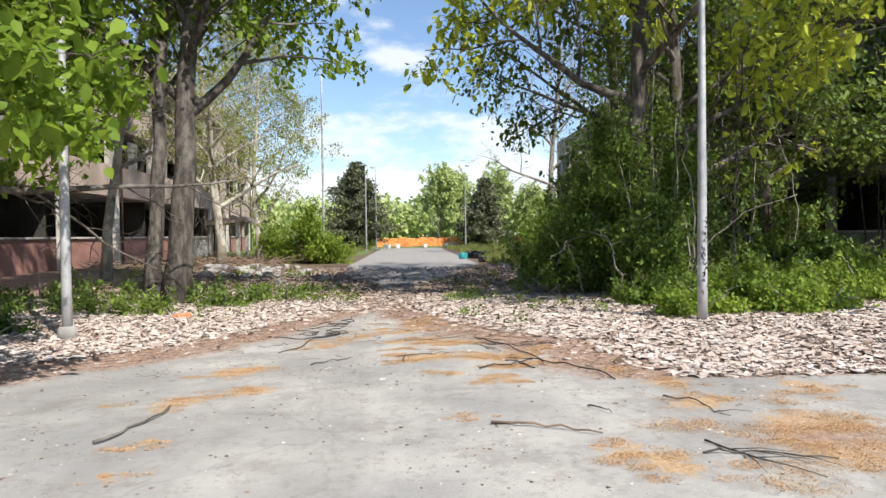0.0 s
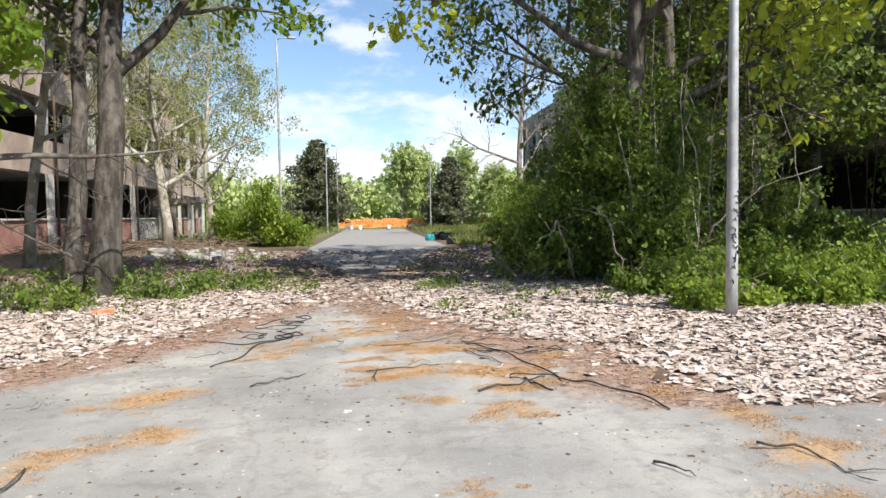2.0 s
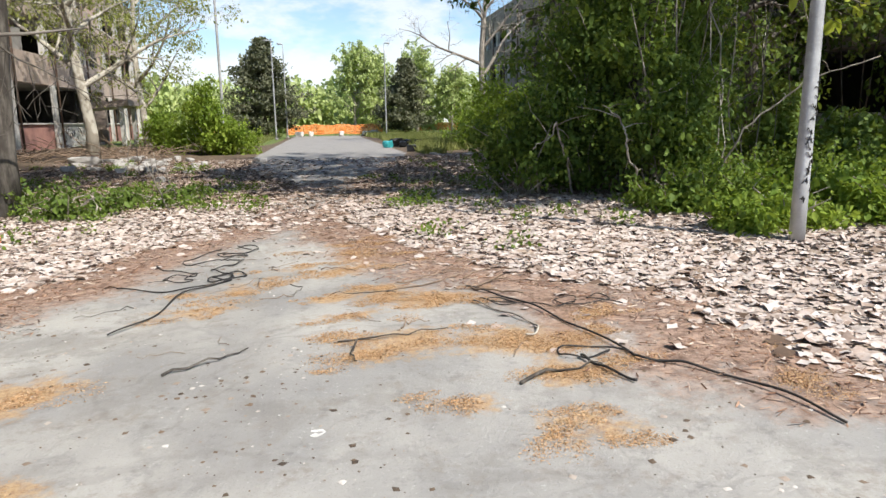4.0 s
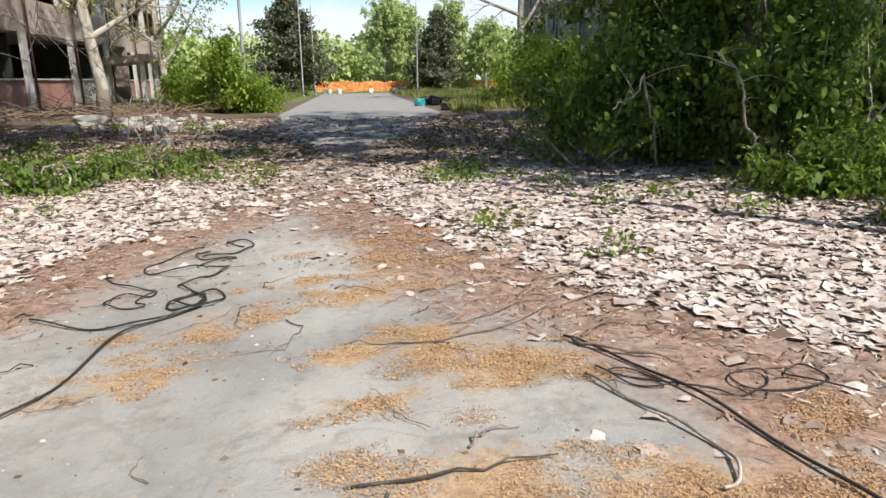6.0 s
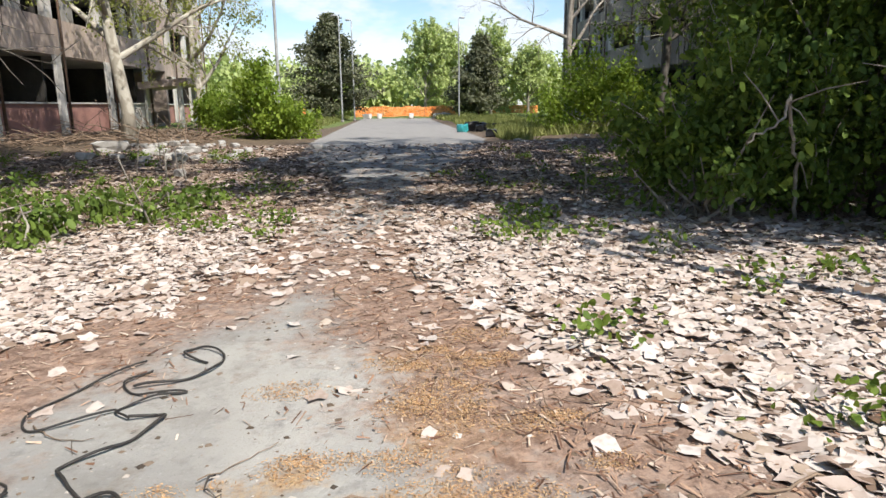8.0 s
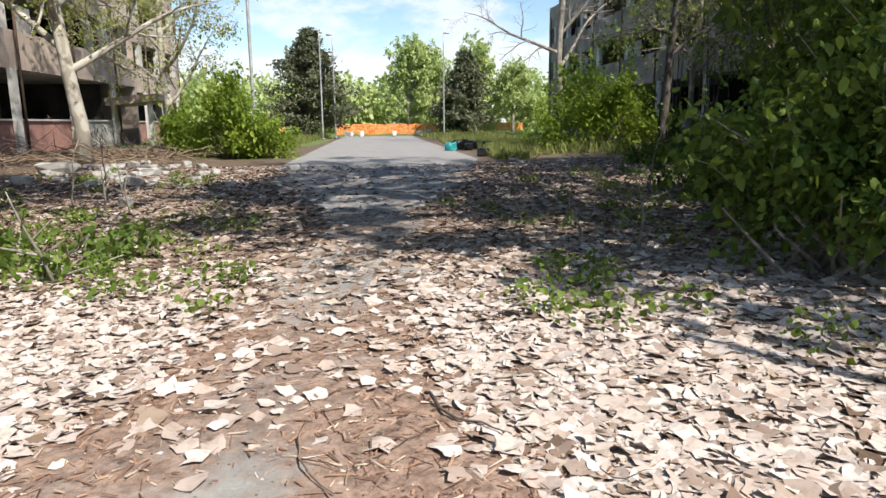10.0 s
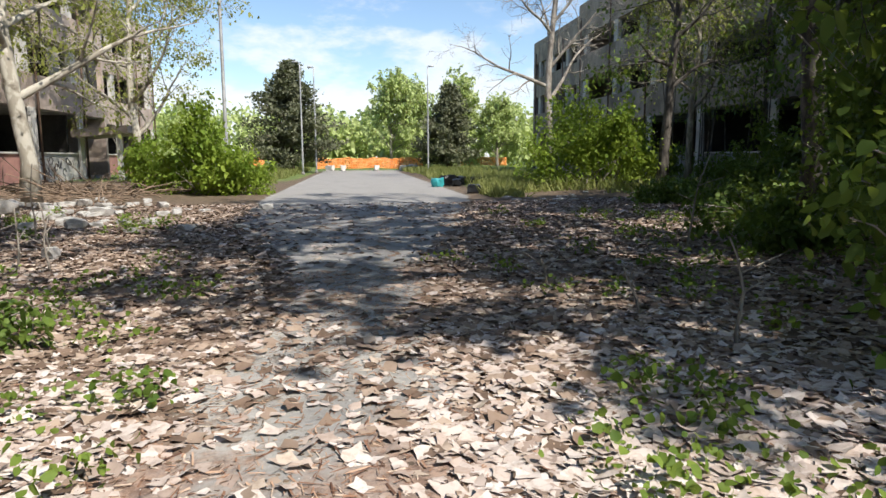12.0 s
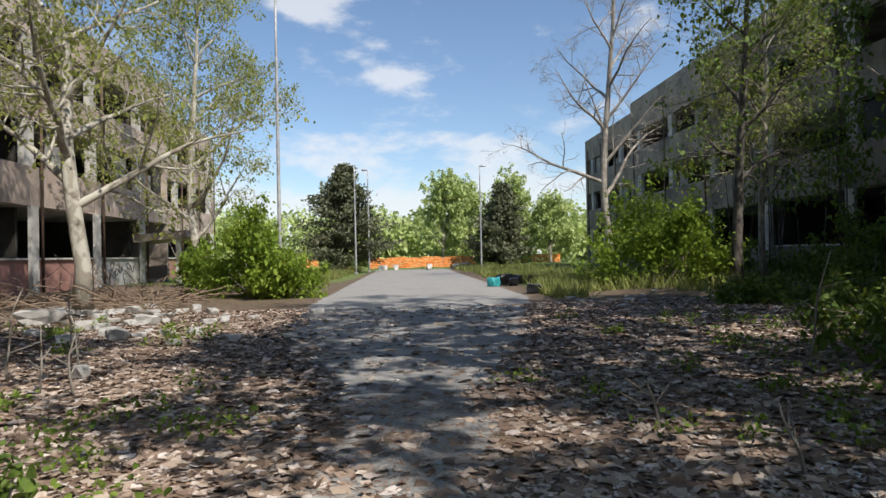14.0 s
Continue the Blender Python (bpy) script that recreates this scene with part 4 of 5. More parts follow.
# ---- litter on the concrete ----
def bits(name, spots, seed, label, category):
    """Small curled catkin scraps strewn in patches."""
    rng = np.random.default_rng(seed)
    pts = []
    small = []
    for x, y, r in spots:
        for q in range(7):
            small.append((x + rng.normal() * r * 0.75, y + rng.normal() * r * 0.55, r * rng.uniform(0.2, 0.55)))
    for x, y, r in small:
        k = int(70000 * r * r + 600 * r)
        a, q = rng.random(k) * 6.283, r * np.sqrt(rng.random(k)) * (0.6 + 0.6 * rng.random(k))
        px, py = x + q * np.cos(a) * 1.35, y + q * np.sin(a) * 0.8
        w = np.array([noise.noise((u * 5.0, v * 5.0, 7.0)) for u, v in zip(px, py)])
        keep = w + 0.55 * rng.normal(size=k) > 0.1
        pts.append(np.stack([px, py], axis=1)[keep])
    p = np.concatenate(pts)
    k = len(p)
    ang = rng.random(k) * 6.283
    ln, wd = 0.0025 + 0.0045 * rng.random(k), 0.0007 + 0.0009 * rng.random(k)
    ux, uy = np.cos(ang), np.sin(ang)
    z = height(p[:, 0], p[:, 1]) + 0.002 + 0.004 * rng.random(k)
    v = np.zeros((k, 4, 3))
    for j, (s, t) in enumerate([(-1, -1), (1, -1), (1, 1), (-1, 1)]):
        v[:, j, 0] = p[:, 0] + s * ln * ux - t * wd * uy
        v[:, j, 1] = p[:, 1] + s * ln * uy + t * wd * ux
        v[:, j, 2] = z + 0.006 * rng.random(k)
    return tagged(soup(name, v, 4, [(0, 1, 2, 3)], M["needle_bed"]), label, category, kind="stuff")


bits("catkin_litter", SPOTS, 101, "orange catkin scraps strewn over the concrete", "litter")


def twig(rng, a, b, r, mat, label, name="twig", fork=0):
    """A crooked stick lying from a to b, with side shoots."""
    a, b = np.array((*a, 0.0)), np.array((*b, 0.0))
    mid = (a + b) / 2
    root = empty(name, (mid[0], mid[1], float(height(mid[0], mid[1]))), label, "twig" if name == "twig" else "branch", "fallen twigs")
    f = np.linspace(0, 1, 9)[:, None]
    side = np.array((-(b - a)[1], (b - a)[0], 0))
    path = a + (b - a) * f + side * (0.10 * np.sin(f * 3.1 * rng.uniform(0.7, 1.6)) * rng.normal() + 0.02 * rng.normal(size=(9, 1)))
    r = r * 0.62
    path[:, 2] = r * 0.9 + 0.015 * np.abs(rng.normal(size=9)) + height(path[:, 0], path[:, 1]) - float(height(mid[0], mid[1]))
    path[:, :2] -= mid[:2]
    Mesh().tube(path, np.linspace(r, r * 0.45, 9), 6).make("stick", mat, root)
    for k in range(fork):
        p = path[rng.integers(2, 7)]
        d = (b - a) * 0.35 + side * rng.choice((-0.3, 0.3))
        Mesh().tube([p, p + d * 0.5 + (0, 0, 0.02), p + d + (0, 0, 0.01)], [r * 0.55, r * 0.4, r * 0.2], 5).make("shoot", mat, root)
    return root


trng = np.random.default_rng(111)
PALE, DARK = M["twig"], M["bark_dark"]
twig(trng, (-2.35, 4.95), (-2.22, 6.05), 0.022, DARK, "dark bent stick on pale concrete")
twig(trng, (0.63, 5.12), (1.41, 4.75), 0.02, PALE, "bare pale stick on the concrete")
twig(trng, (-1.19, 7.85), (-0.75, 8.17), 0.015, DARK, "thin crooked dark twig")
twig(trng, (0.75, 7.2), (1.25, 7.3), 0.018, DARK, "dark twig among orange scraps")
twig(trng, (0.93, 9.16), (1.28, 8.86), 0.02, PALE, "straight yellowish stick beside the cable")
twig(trng, (0.36, 9.53), (1.0, 9.9), 0.01, PALE, "thin pale dry twig on litter", fork=1)
twig(trng, (-0.29, 10.37), (0.05, 10.22), 0.009, PALE, "thin pale twig on the concrete")
twig(trng, (2.06, 4.5), (2.5, 3.8), 0.014, DARK, "forked dark branch on orange scraps", "branch", 3)
twig(trng, (1.95, 4.3), (2.75, 4.1), 0.012, DARK, "forked dark branch on orange scraps", "branch", 2)
twig(trng, (1.5, 5.5), (1.63, 5.26), 0.014, DARK, "short dark stick on the concrete")
twig(trng, (2.2, 5.6), (2.6, 5.1), 0.014, DARK, "thin dark twig on orange scraps", fork=1)
for k in range(64):
    if k % 2:
        x, y = trng.uniform(-3.5, 4.0), trng.uniform(7.0, 11.5)
    else:
        x, y = trng.uniform(-2.0, 1.6), trng.uniform(9.0, 15.0)
    ang, ln = trng.random() * 6.283, trng.uniform(0.15, 0.55)
    twig(trng, (x, y), (x + ln * math.cos(ang), y + ln * math.sin(ang)), trng.uniform(0.003, 0.007), PALE if k % 3 else DARK, "thin dry twig among the litter", fork=int(k % 4 == 0))


def laid_cable(stops, label, r=0.011, mat="rubber", name="cable"):
    """A cable laid through the given stops in a smooth curve, a little raised where it crosses itself."""
    p = np.array([stops[0], *stops, stops[-1]], dtype=float)
    out = []
    for i in range(1, len(p) - 2):
        f = np.linspace(0, 1, 9, endpoint=False)[:, None]
        a, b, c, d = p[i - 1:i + 3]
        out.append(0.5 * (2 * b + (c - a) * f + (2 * a - 5 * b + 4 * c - d) * f ** 2 + (3 * b - a - 3 * c + d) * f ** 3))
    q = np.concatenate(out + [p[-1:]])
    base = q.mean(axis=0)
    root = empty(name, (*base, float(height(*base))), label, name)
    z = height(q[:, 0], q[:, 1]) - float(height(*base)) + r + 0.008 * (1 + np.sin(np.arange(len(q)) * 0.45))
    Mesh().tube(np.column_stack([q - base, z]), np.full(len(q), r * 0.62), 6).make("sheath", M[mat], root)
    return root


laid_cable([(-1.75, 8.75), (-1.54, 9.14), (-1.46, 9.8), (-1.2, 10.1), (-0.99, 10.31), (-1.08, 10.5), (-1.25, 10.42), (-1.32, 10.24), (-1.2, 10.16), (-1.1, 10.32), (-1.2, 10.46), (-1.3, 10.34), (-1.16, 10.24), (-1.12, 10.4), (-1.28, 10.6), (-1.36, 10.72), (-1.24, 10.82), (-1.14, 10.95), (-1.1, 11.12), (-1.25, 11.1)], "black cable lying in a tangled coil on the litter")
laid_cable([(-1.25, 11.1), (-1.34, 11.2), (-1.2, 11.32), (-1.08, 11.36), (-1.3, 11.36), (-1.42, 11.5), (-1.34, 11.66)], "black cable in loose bends on the litter", 0.009)
laid_cable([(-1.34, 11.2), (-1.62, 11.05), (-1.72, 11.2), (-1.6, 11.5), (-1.42, 11.8)], "black cable in loose bends on the litter", 0.009)
laid_cable([(-1.36, 11.45), (-1.15, 11.5), (-1.02, 11.62), (-1.02, 11.82), (-1.18, 11.96), (-1.24, 11.86), (-1.08, 11.72)], "black cable end lying in a loop on dead leaves", 0.011)
laid_cable([(-1.98, 11.15), (-1.89, 10.94), (-1.66, 10.72), (-1.5, 10.62), (-1.48, 10.5), (-1.66, 10.56), (-1.76, 10.44), (-1.64, 10.3), (-1.46, 10.28), (-1.56, 10.42), (-1.46, 10.56)], "thin black cable in a loose loop", 0.008)
laid_cable([(-2.1, 10.2), (-1.7, 9.95), (-1.4, 9.98), (-1.1, 10.2)], "black cable trailing to a coil", 0.01)
laid_cable([(0.9, 9.22), (1.08, 8.9), (1.26, 8.46), (1.36, 8.0), (1.49, 7.49), (1.5, 7.34), (1.62, 7.26), (1.75, 7.12), (1.95, 6.75), (2.02, 6.4)], "long black cable running over brown litter", 0.012)
laid_cable([(1.5, 7.42), (1.36, 7.58), (1.14, 7.62), (1.1, 7.52), (1.2, 7.44), (1.34, 7.46), (1.4, 7.52)], "loop of black cable on orange litter", 0.009)
laid_cable([(1.2, 7.46), (1.22, 7.36), (1.26, 7.22), (1.34, 7.05)], "end of a black cable on orange litter", 0.013)
laid_cable([(0.93, 8.85), (1.02, 8.66), (1.16, 8.6), (1.1, 8.76), (0.98, 8.78), (1.3, 8.54), (1.42, 8.46), (1.56, 8.52), (1.62, 8.64), (1.48, 8.66), (1.46, 8.52), (1.72, 8.46), (1.86, 8.54), (1.8, 8.66), (1.7, 8.58), (1.9, 8.4)], "thin black cable in loose loops beside dead leaves", 0.007)
laid_cable([(0.86, 8.78), (0.95, 8.55), (1.06, 8.3), (1.13, 8.08), (1.09, 7.94), (1.0, 7.88)], "pale cut cable curled on orange litter", 0.011, "bark_bare")
twig(trng, (-0.18, 8.14), (0.55, 8.16), 0.011, DARK, "thin dark stick lying in orange litter")
twig(trng, (-0.06, 8.02), (-0.08, 7.74), 0.013, DARK, "short dark stick lying in orange litter")
twig(trng, (0.25, 8.3), (0.45, 8.42), 0.01, PALE, "pale dry twig in orange litter")
twig(trng, (0.25, 9.3), (0.95, 9.75), 0.012, PALE, "long pale dry stick among dead leaves")
twig(trng, (0.95, 9.5), (1.35, 9.9), 0.012, PALE, "pale dry stick among dead leaves", fork=1)
twig(trng, (1.0, 9.2), (1.3, 9.55), 0.014, PALE, "pale dry stick among dead leaves", fork=1)
twig(trng, (1.0, 10.2), (1.5, 10.35), 0.012, PALE, "pale dry stick among dead leaves")
twig(trng, (0.05, 13.4), (0.3, 12.9), 0.014, DARK, "dark broken stick on dead leaves")
twig(trng, (-0.5, 13.2), (-0.35, 12.6), 0.01, PALE, "thin curved pale twig on dead leaves", fork=1)


# ---- rubble, rubbish, stems ----
def chunk(place, size, seed, mat, name, label, category, group=""):
    rng = np.random.default_rng(seed)
    bm = bmesh.new()
    bmesh.ops.create_icosphere(bm, subdivisions=2, radius=0.5)
    q = Euler(rng.random(3) * 3).to_matrix()
    for v in bm.verts:
        c = q @ v.co
        n = noise.noise(Vector(c) * 2.3 + Vector((seed * 3.1, 0, 0)))
        v.co = Vector((max(-0.36, min(0.36, c.x)) * size[0] * 1.4, max(-0.33, min(0.33, c.y)) * size[1] * 1.4, (max(-0.3, min(0.3, c.z)) * 1.5) * size[2])) * (1 + 0.35 * n)
    zmin = min(v.co.z for v in bm.verts)
    for v in bm.verts:
        v.co.z -= zmin + 0.02
    me = bpy.data.meshes.new(name)
    bm.to_mesh(me)
    bm.free()
    me.materials.append(mat)
    ob = new(name, me)
    ob.matrix_world = pose(place[0], place[1], float(height(*place)), 0, 0, rng.random() * 360)
    return tagged(ob, label, category, group)


crng = np.random.default_rng(131)
for k in range(62):
    y = crng.uniform(24.5, 31.5)
    x = -5.9 + crng.normal() * 1.8 - (y - 28) * 0.2
    s = crng.uniform(0.1, 0.42)
    chunk((x, y), (s, s * crng.uniform(0.5, 1), s * crng.uniform(0.3, 0.6)), 200 + k, M["rubble"], "rubble", "broken white plaster and concrete rubble on dark earth", "rubble", "heap of rubble")
chunk((-4.35, 21.9), (0.2, 0.18, 0.17), 301, M["rubble"], "rubble", "single white lump of plaster among weeds", "rubble")
chunk((-8.1, 28.0), (0.9, 0.5, 0.35), 302, M["rubble"], "rubble", "large pale slab of broken concrete", "rubble", "heap of rubble")
for k in range(24):
    x, y = crng.uniform(4.5, 9), crng.uniform(29, 34)
    s = crng.uniform(0.1, 0.35)
    chunk((x, y), (s, s, s * 0.3), 320 + k, M["rubble"], "rubble", "pale rubble and scraps in the shade", "rubble", "scattered rubble")
BAG = {"black": weathered("black plastic", (0.02, 0.02, 0.022), (0.01, 0.01, 0.01), (0.06, 0.06, 0.065), 3, 0.4, 0.3, False),
       "teal": weathered("teal plastic", (0.04, 0.36, 0.38), (0.03, 0.22, 0.25), (0.3, 0.55, 0.55), 3, 0.45, 0.3, False),
       "brick": M["brick"]}
for k, (x, y, s, m, text) in enumerate([(3.3, 41.0, 0.6, "teal", "crumpled teal plastic bag on the verge"), (3.9, 42.0, 0.7, "black", "black rubbish bag at the roadside"), (4.6, 42.6, 0.6, "black", "black rubbish bag at the roadside"),
                                       (4.2, 41.2, 0.5, "black", "black rubbish bag at the roadside"), (5.2, 41.8, 0.55, "black", "black rubbish bag at the roadside"), (4.0, 35.5, 0.5, "black", "dark stump of rubbish by the road")]):
    chunk((x, y), (s, s * 0.8, s * 0.7), 350 + k, BAG[m], "rubbish_bag", text, "rubbish bag", "dumped rubbish")
chunk((-4.5, 13.2), (0.3, 0.16, 0.12), 360, weathered("orange brick", (0.6, 0.24, 0.12), (0.4, 0.15, 0.08), (0.7, 0.5, 0.4), 4, streak=False), "brick", "broken orange brick in the weeds", "brick")


def dry_stem(place, tall, seed):
    rng = np.random.default_rng(seed)
    root = empty("dry_stem", (*place, float(height(*place)) - 0.02), "bare bleached plant stalk standing in dead leaves", "plant stalk", "dry stalks")
    path = branch_path(rng, (0, 0, 0), (0.1 * rng.normal(), 0.1 * rng.normal(), 1), tall, 6, 0.12, 0.02)
    Mesh().tube(path, np.linspace(0.016, 0.006, 7), 6).make("stalk", M["bark_bare"], root)
    for k in range(3):
        p = path[2 + k]
        d = np.array((rng.normal(), rng.normal(), 0.8)) * 0.16
        Mesh().tube([p, p + d * 0.5, p + d], [0.008, 0.006, 0.004], 5).make("side_stalk", M["bark_bare"], root)


for k, (x, y, h) in enumerate([(-5.3, 23.6, 1.3), (-4.4, 22.0, 0.8), (-3.0, 16.4, 0.9), (2.26, 16.3, 0.75), (-4.3, 20.9, 0.8), (-3.9, 20.8, 0.7), (-5.1, 21.7, 1.2), (4.1, 20.5, 1.3), (2.0, 17.2, 0.5), (1.6, 18.4, 0.4)]):
    dry_stem((x, y), h, 400 + k)


def dead_branch(points, r, label):
    """A bare bleached branch that bends out of the thicket."""
    rng = np.random.default_rng(int(points[0][0] * 100))
    p = np.array(points, dtype=float)
    root = empty("dead_branch", tuple(p[0]), label, "branch", "dead branches")
    f, k = np.linspace(0, len(p) - 1, 6 * len(p)), np.arange(len(p))
    q = np.stack([np.interp(f, k, p[:, c]) for c in range(3)], axis=1) - p[0]
    q[1:-1] = (q[:-2] + 2 * q[1:-1] + q[2:]) / 4
    q[1:-1] += 0.012 * rng.normal(size=(len(q) - 2, 3))
    Mesh().tube(q, np.linspace(r, r * 0.4, len(q)), 7).make("bough", M["bark_bare"], root)
    for i in range(3, len(q) - 2, 5):
        d = rng.normal(size=3) * 0.16 + np.array((0, -0.05, 0.06))
        Mesh().tube([q[i], q[i] + d * 0.5 + (0, 0, 0.03), q[i] + d], [r * 0.4, r * 0.3, r * 0.15], 5, False).make("side_twig", M["bark_bare"], root)


dead_branch([(3.9, 14.6, 0.0), (3.7, 14.3, 0.7), (3.36, 13.95, 1.38), (3.29, 13.9, 1.16), (2.95, 13.85, 0.95)], 0.022, "bleached dead branch hanging before the dark thicket")
dead_branch([(4.26, 13.0, 0.0), (4.26, 12.95, 0.62), (4.09, 12.95, 0.85), (4.05, 12.95, 1.2), (3.96, 13.0, 1.41), (3.74, 13.1, 1.59)], 0.02, "bleached dead branch arching over the weeds")
dead_branch([(5.6, 13.4, 0.0), (5.9, 13.0, 1.2), (6.6, 12.6, 1.9), (7.4, 12.2, 2.2)], 0.018, "thin pale branch reaching out over the weeds")


def ground_weeds(seed=141):
    """Low seedlings and ivy between the dead leaves."""
    rng = np.random.default_rng(seed)
    pts = []
    for k in range(1700):
        x, y = rng.uniform(-11, 11), rng.uniform(12.2, 27)
        off = abs(x + 0.4)
        if off < 1.2 + 0.5 * rng.random() + (1.6 if y > 21 else 0) or rng.random() < 0.45:
            continue
        if noise.noise((x * 0.55, y * 0.55, 11.0)) + 0.5 * noise.noise((x * 1.9, y * 1.9, 4.0)) < (0.09 if x < 0 else 0.04) or (y < 15 and rng.random() < 0.8):
            continue
        r, h, m = rng.uniform(0.08, 0.3), rng.uniform(0.08, 0.26), rng.integers(24, 64)
        c = np.stack([x + r * rng.normal(size=m) * 0.6, y + r * rng.normal(size=m) * 0.6, h * rng.random(m) + 0.02], axis=1)
        c[:, 2] += height(c[:, 0], c[:, 1])
        pts.append(c)
    for k in range(26):
        x, y = rng.uniform(-7, -1.6), rng.uniform(15.5, 21)
        m = int(rng.integers(40, 90))
        r = rng.uniform(0.08, 0.2)
        c = np.stack([x + r * rng.normal(size=m), y + r * rng.normal(size=m), 0.02 + 0.17 * rng.random(m)], axis=1)
        c[:, 2] += height(c[:, 0], c[:, 1])
        pts.append(c)
    for x, y in ((2.36, 12.4), (1.05, 11.7), (1.73, 10.6), (1.2, 15.5), (1.4, 15.0), (1.2, 14.2), (-1.4, 16.0), (-1.4, 15.1), (-2.3, 15.7), (3.4, 11.6), (3.0, 12.6), (0.9, 14.6), (1.8, 14.4), (2.2, 13.6)):
        m = 60
        c = np.stack([x + 0.13 * rng.normal(size=m), y + 0.13 * rng.normal(size=m), 0.03 + 0.16 * rng.random(m)], axis=1)
        c[:, 2] += height(c[:, 0], c[:, 1])
        pts.append(c)
    return tagged(leaves("ground_weeds", rng, np.concatenate(pts), 0.044, M["leaf_low"], None, 0.2), "low green seedlings growing through dead leaves", "weeds", kind="stuff")


ground_weeds()


def verge_grass(seed=151):
    """Blades of rough grass along both edges of the far road."""
    rng = np.random.default_rng(seed)
    n = 26000
    y = rng.uniform(33, 80, n)
    side = np.where(y > 47, rng.choice((-1, 1), n), 1)
    x = -0.2 + side * (4.3 + np.abs(rng.normal(size=n)) * 3.2)
    w = np.array([noise.noise((u * 0.4, v * 0.4, 5.0)) for u, v in zip(x, y)])
    x, y = x[w > -0.1], y[w > -0.1]
    k = len(x)
    h = 0.18 + 0.4 * rng.random(k)
    a = rng.random(k) * 6.283
    z = height(x, y) - 0.02
    wd = 0.035
    lean = rng.normal(size=(k, 2)) * 0.18
    v = np.zeros((k, 3, 3))
    v[:, 0] = np.stack([x - wd * np.cos(a), y - wd * np.sin(a), z], axis=1)
    v[:, 1] = np.stack([x + wd * np.cos(a), y + wd * np.sin(a), z], axis=1)
    v[:, 2] = np.stack([x + lean[:, 0], y + lean[:, 1], z + h], axis=1)
    return tagged(soup("verge_grass", v, 3, [(0, 1, 2)], M["leaf_grass"]), "rough green grass along the road edges", "grass", kind="stuff")


verge_grass()


def chips(seed=161):
    """Small stones, bark and leaf scraps strewn over the open concrete."""
    rng = np.random.default_rng(seed)
    n = 26000
    x, y = rng.uniform(-6, 7, n), rng.uniform(2.5, 16, n)
    w = np.array([noise.noise((u * 0.8, v * 0.8, 21.0)) + 0.6 * noise.noise((u * 3.1, v * 3.1, 2.0)) for u, v in zip(x, y)])
    keep = rng.random(n) < np.clip(0.12 + 0.9 * smooth(w, -0.1, 0.7) + 0.6 * smooth(into_litter(x, y), -1.6, 0), 0, 1)
    x, y = x[keep], y[keep]
    k = len(x)
    s = 0.005 + 0.018 * rng.random(k) ** 4
    ang = rng.random(k) * 6.283
    base = np.stack([x, y, height(x, y)], axis=1)
    v = np.zeros((k, 5, 3))
    for j in range(4):
        a = ang + j * 1.571
        v[:, j] = base + np.stack([s * np.cos(a) * (0.6 + 0.8 * rng.random(k)), s * np.sin(a) * (0.6 + 0.8 * rng.random(k)), np.full(k, 0.001)], axis=1)
    v[:, 4] = base + np.stack([np.zeros(k), np.zeros(k), 0.3 * s + 0.003], axis=1)
    mat = litter_material("chips", [(0.0, (0.05, 0.04, 0.032)), (0.45, (0.16, 0.115, 0.08)), (0.75, (0.36, 0.3, 0.25)), (1.0, (0.62, 0.59, 0.55))])
    return tagged(soup("ground_scraps", v, 5, [(0, 1, 4), (1, 2, 4), (2, 3, 4), (3, 0, 4)], mat), "small stones and bark scraps strewn on concrete", "scraps", kind="stuff")


chips()


def brushwood(seed=171):
    """Heaped dry branches under the trees by the ruined facade."""
    rng = np.random.default_rng(seed)
    m = Mesh()
    for k in range(420):
        x, y = rng.uniform(-15, -6.5), rng.uniform(29, 38)
        z = float(height(x, y)) + 0.02 + 0.3 * rng.random() ** 2
        p = branch_path(rng, (x, y, z), (rng.normal(), rng.normal(), 0.18 * rng.normal()), rng.uniform(0.6, 2.2), 4, 0.18, -0.01)
        p[:, 2] = np.maximum(p[:, 2], 0.02)
        m.tube(p, np.linspace(0.022, 0.008, 5), 4, False)
    return tagged(m.make("brushwood", M["twig"]), "heap of dry brown branches under the trees", "brushwood", kind="stuff")


brushwood()
crng2 = np.random.default_rng(181)
for x, s in ((-2.6, 0.9), (-1.4, 0.6), (1.8, 1.1), (4.4, 0.8), (5.4, 1.0)):
    chunk((x, 76.6 + crng2.normal() * 0.3), (s, 0.5, 0.55), 500 + int(x * 10), M["column"], "concrete_block", "pale concrete block before the orange fence", "concrete block", "road blocks")


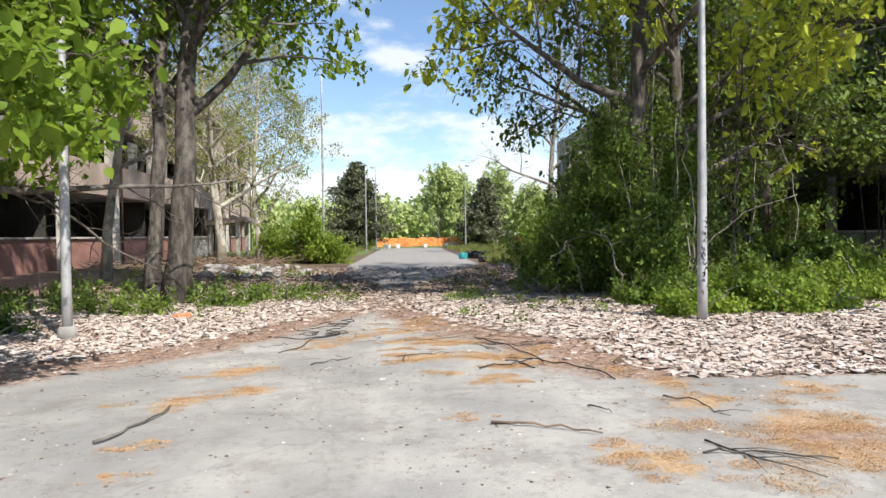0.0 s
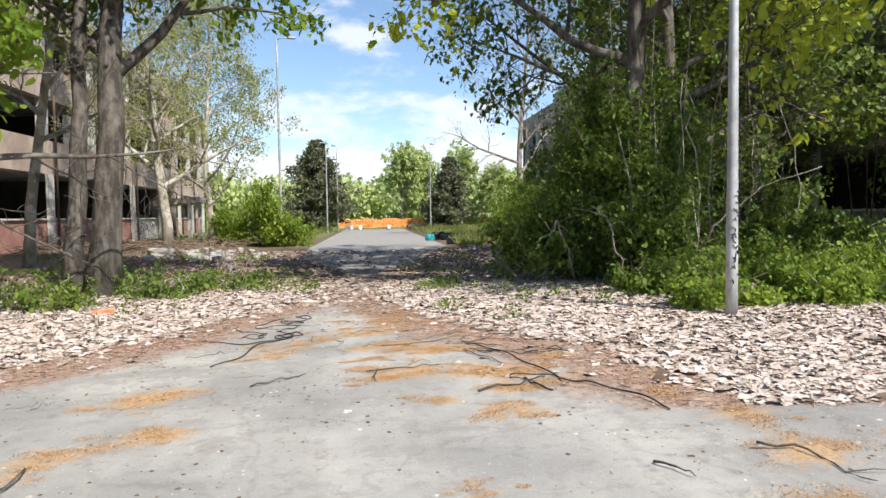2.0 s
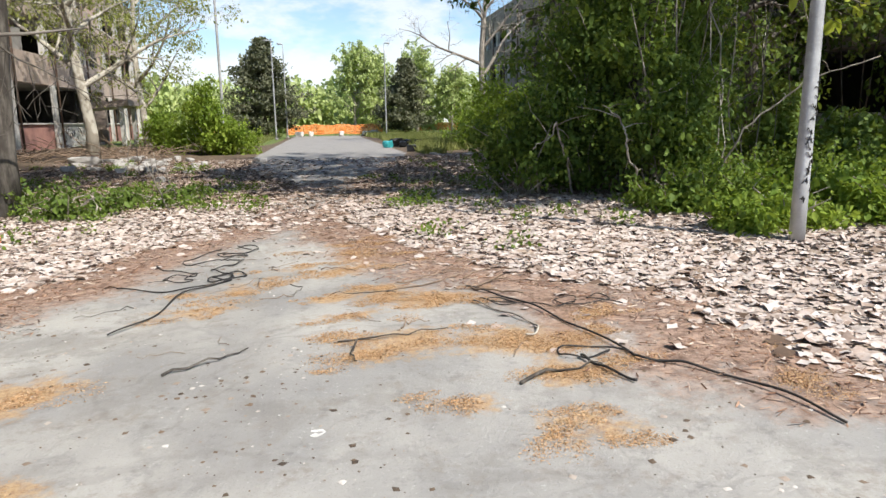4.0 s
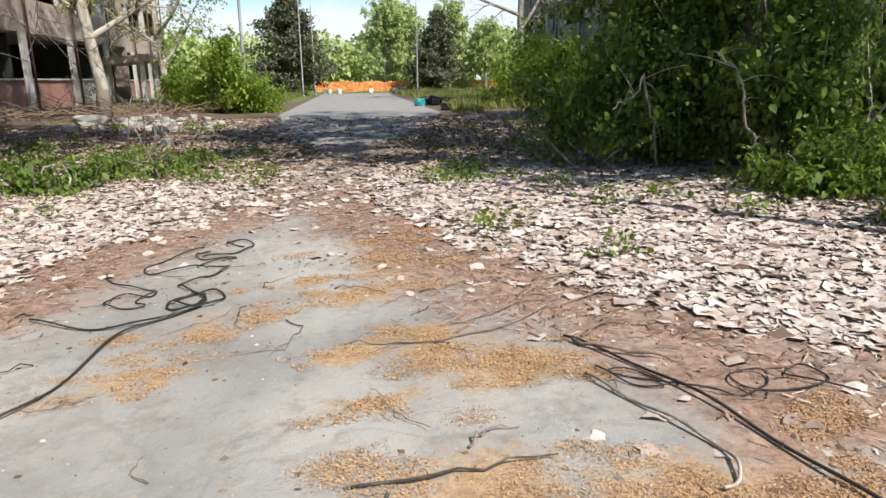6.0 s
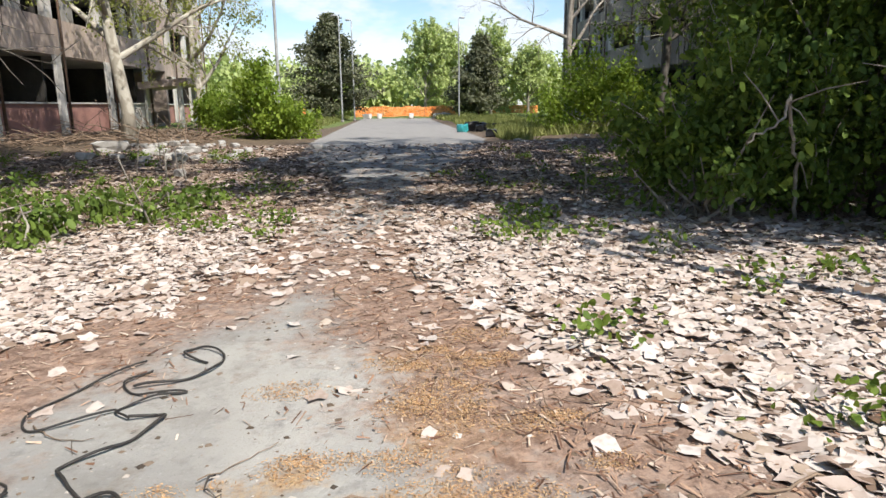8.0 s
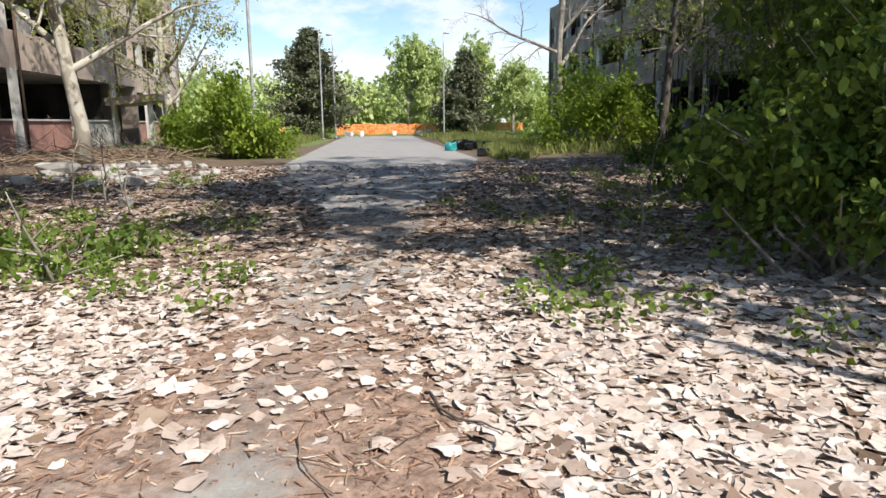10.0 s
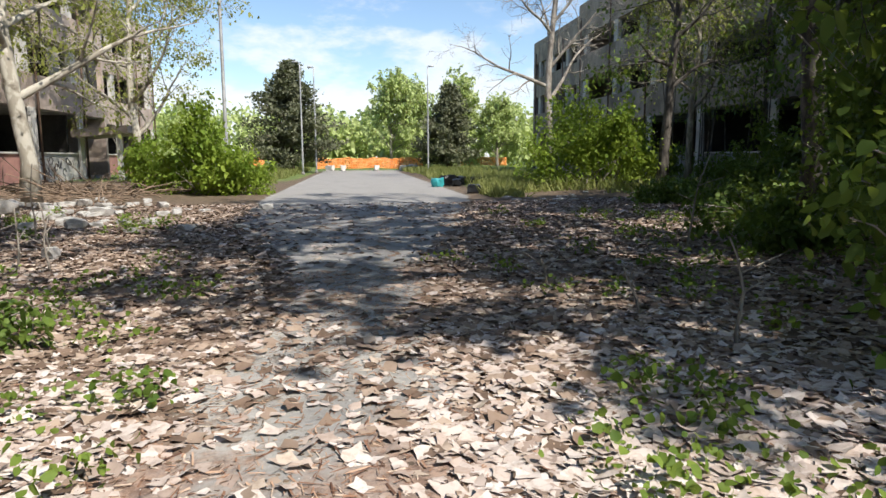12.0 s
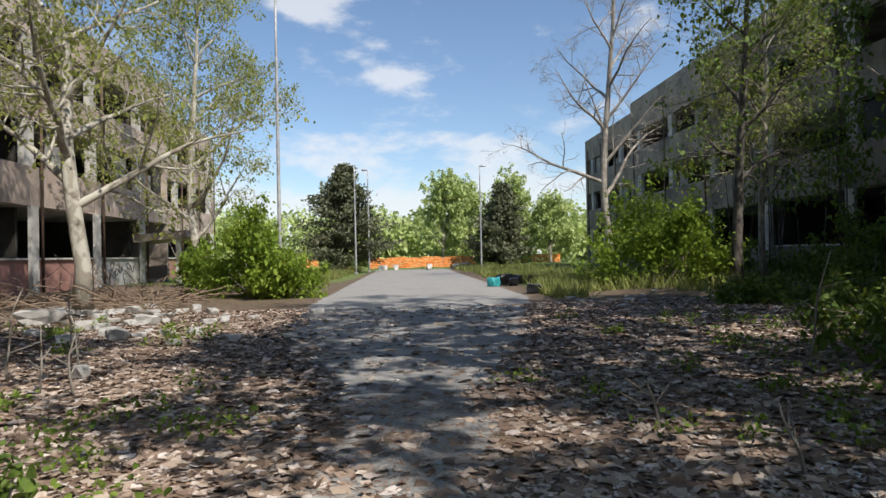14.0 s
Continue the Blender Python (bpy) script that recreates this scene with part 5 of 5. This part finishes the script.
def mould_straw(seed=191):
    """Broken twigs, stalks and leaf shreds that lie along the edges of the litter."""
    rng = np.random.default_rng(seed)
    n = 90000
    x, y = rng.uniform(-5.5, 6.0, n), rng.uniform(5.5, 20.0, n)
    inside = into_litter(x, y)
    w = np.array([noise.noise((u * 1.4, v * 1.4, 31.0)) for u, v in zip(x, y)])
    keep = rng.random(n) < smooth(inside + 0.7 * w, -1.3, -0.1) * (1 - 0.6 * smooth(inside, 0.2, 0.8))
    x, y = x[keep], y[keep]
    k = len(x)
    a = rng.random(k) * 6.283
    ln, wd = 0.012 + 0.05 * rng.random(k) ** 2.5, 0.0015 + 0.004 * rng.random(k) ** 2
    z = height(x, y) + 0.003 + 0.012 * rng.random(k)
    v = np.zeros((k, 4, 3))
    for j, (s, t) in enumerate([(-1, -1), (1, -1), (1, 1), (-1, 1)]):
        v[:, j, 0] = x + s * ln * np.cos(a) - t * wd * np.sin(a)
        v[:, j, 1] = y + s * ln * np.sin(a) + t * wd * np.cos(a)
        v[:, j, 2] = z + 0.008 * rng.random(k) * s
    mat = litter_material("leaf mould shreds", [(0.0, (0.10, 0.05, 0.035)), (0.4, (0.25, 0.135, 0.085)), (0.8, (0.44, 0.29, 0.2)), (1.0, (0.64, 0.54, 0.44))])
    return tagged(soup("leaf_mould", v, 4, [(0, 1, 2, 3)], mat), "reddish brown shreds of leaves and stalks", "leaf mould", kind="stuff")


mould_straw()


def climbing_ivy(place, y_half, z_low, z_high, count, seed, label):
    """Creeper that hangs over a facade in ragged curtains."""
    rng = np.random.default_rng(seed)
    root = empty("climbing_ivy", (*place, 0.0), label, "ivy")
    y, z = rng.uniform(-y_half, y_half, count), z_low + (z_high - z_low) * rng.random(count) ** 0.8
    w = np.array([noise.noise((u * 0.5, v * 0.22, seed * 1.7)) + 0.5 * noise.noise((u * 1.7, v * 0.7, 9.0)) for u, v in zip(y, z)])
    y, z = y[w > 0.0], z[w > 0.0]
    x = -0.15 - np.abs(rng.normal(size=len(y))) * 0.28
    leaves("foliage", rng, np.stack([x, y, z], axis=1), 0.15, M["leaf_ivy"], root, 0.8)
    for k in range(14):
        yy = rng.uniform(-y_half, y_half)
        path = branch_path(rng, (-0.12, yy, -0.05), (0, 0.05 * rng.normal(), 1), rng.uniform(0.6, 1.0) * z_high, 10, 0.06, 0.03)
        path[:, 0] = -0.12
        Mesh().tube(path, np.linspace(0.035, 0.01, 11), 5, False).make("stem", M["bark_dark"], root)
    return root


climbing_ivy((17.55, 30.0), 9.0, 1.0, 12.8, 15000, 601, "dark creeper hanging over the grey building")
climbing_ivy((17.55, 45.0), 6.0, 3.0, 12.8, 5000, 602, "thin dark creeper on the grey building")

PAPER = weathered("dirty white paper", (0.72, 0.71, 0.68), (0.5, 0.48, 0.45), (0.8, 0.8, 0.78), 6, streak=False)
for k, (x, y, s) in enumerate([(-0.72, 4.2, 0.1), (-0.3, 6.9, 0.11), (-3.3, 12.6, 0.2), (-3.9, 12.9, 0.16), (2.25, 4.75, 0.12), (1.5, 6.0, 0.07), (2.2, 17.2, 0.2), (-2.4, 17.0, 0.15)]):
    chunk((x, y), (s, s * 0.7, s * 0.18), 700 + k, PAPER, "paper_scrap", "crumpled dirty white scrap on the ground", "paper scrap", "scraps of paper")
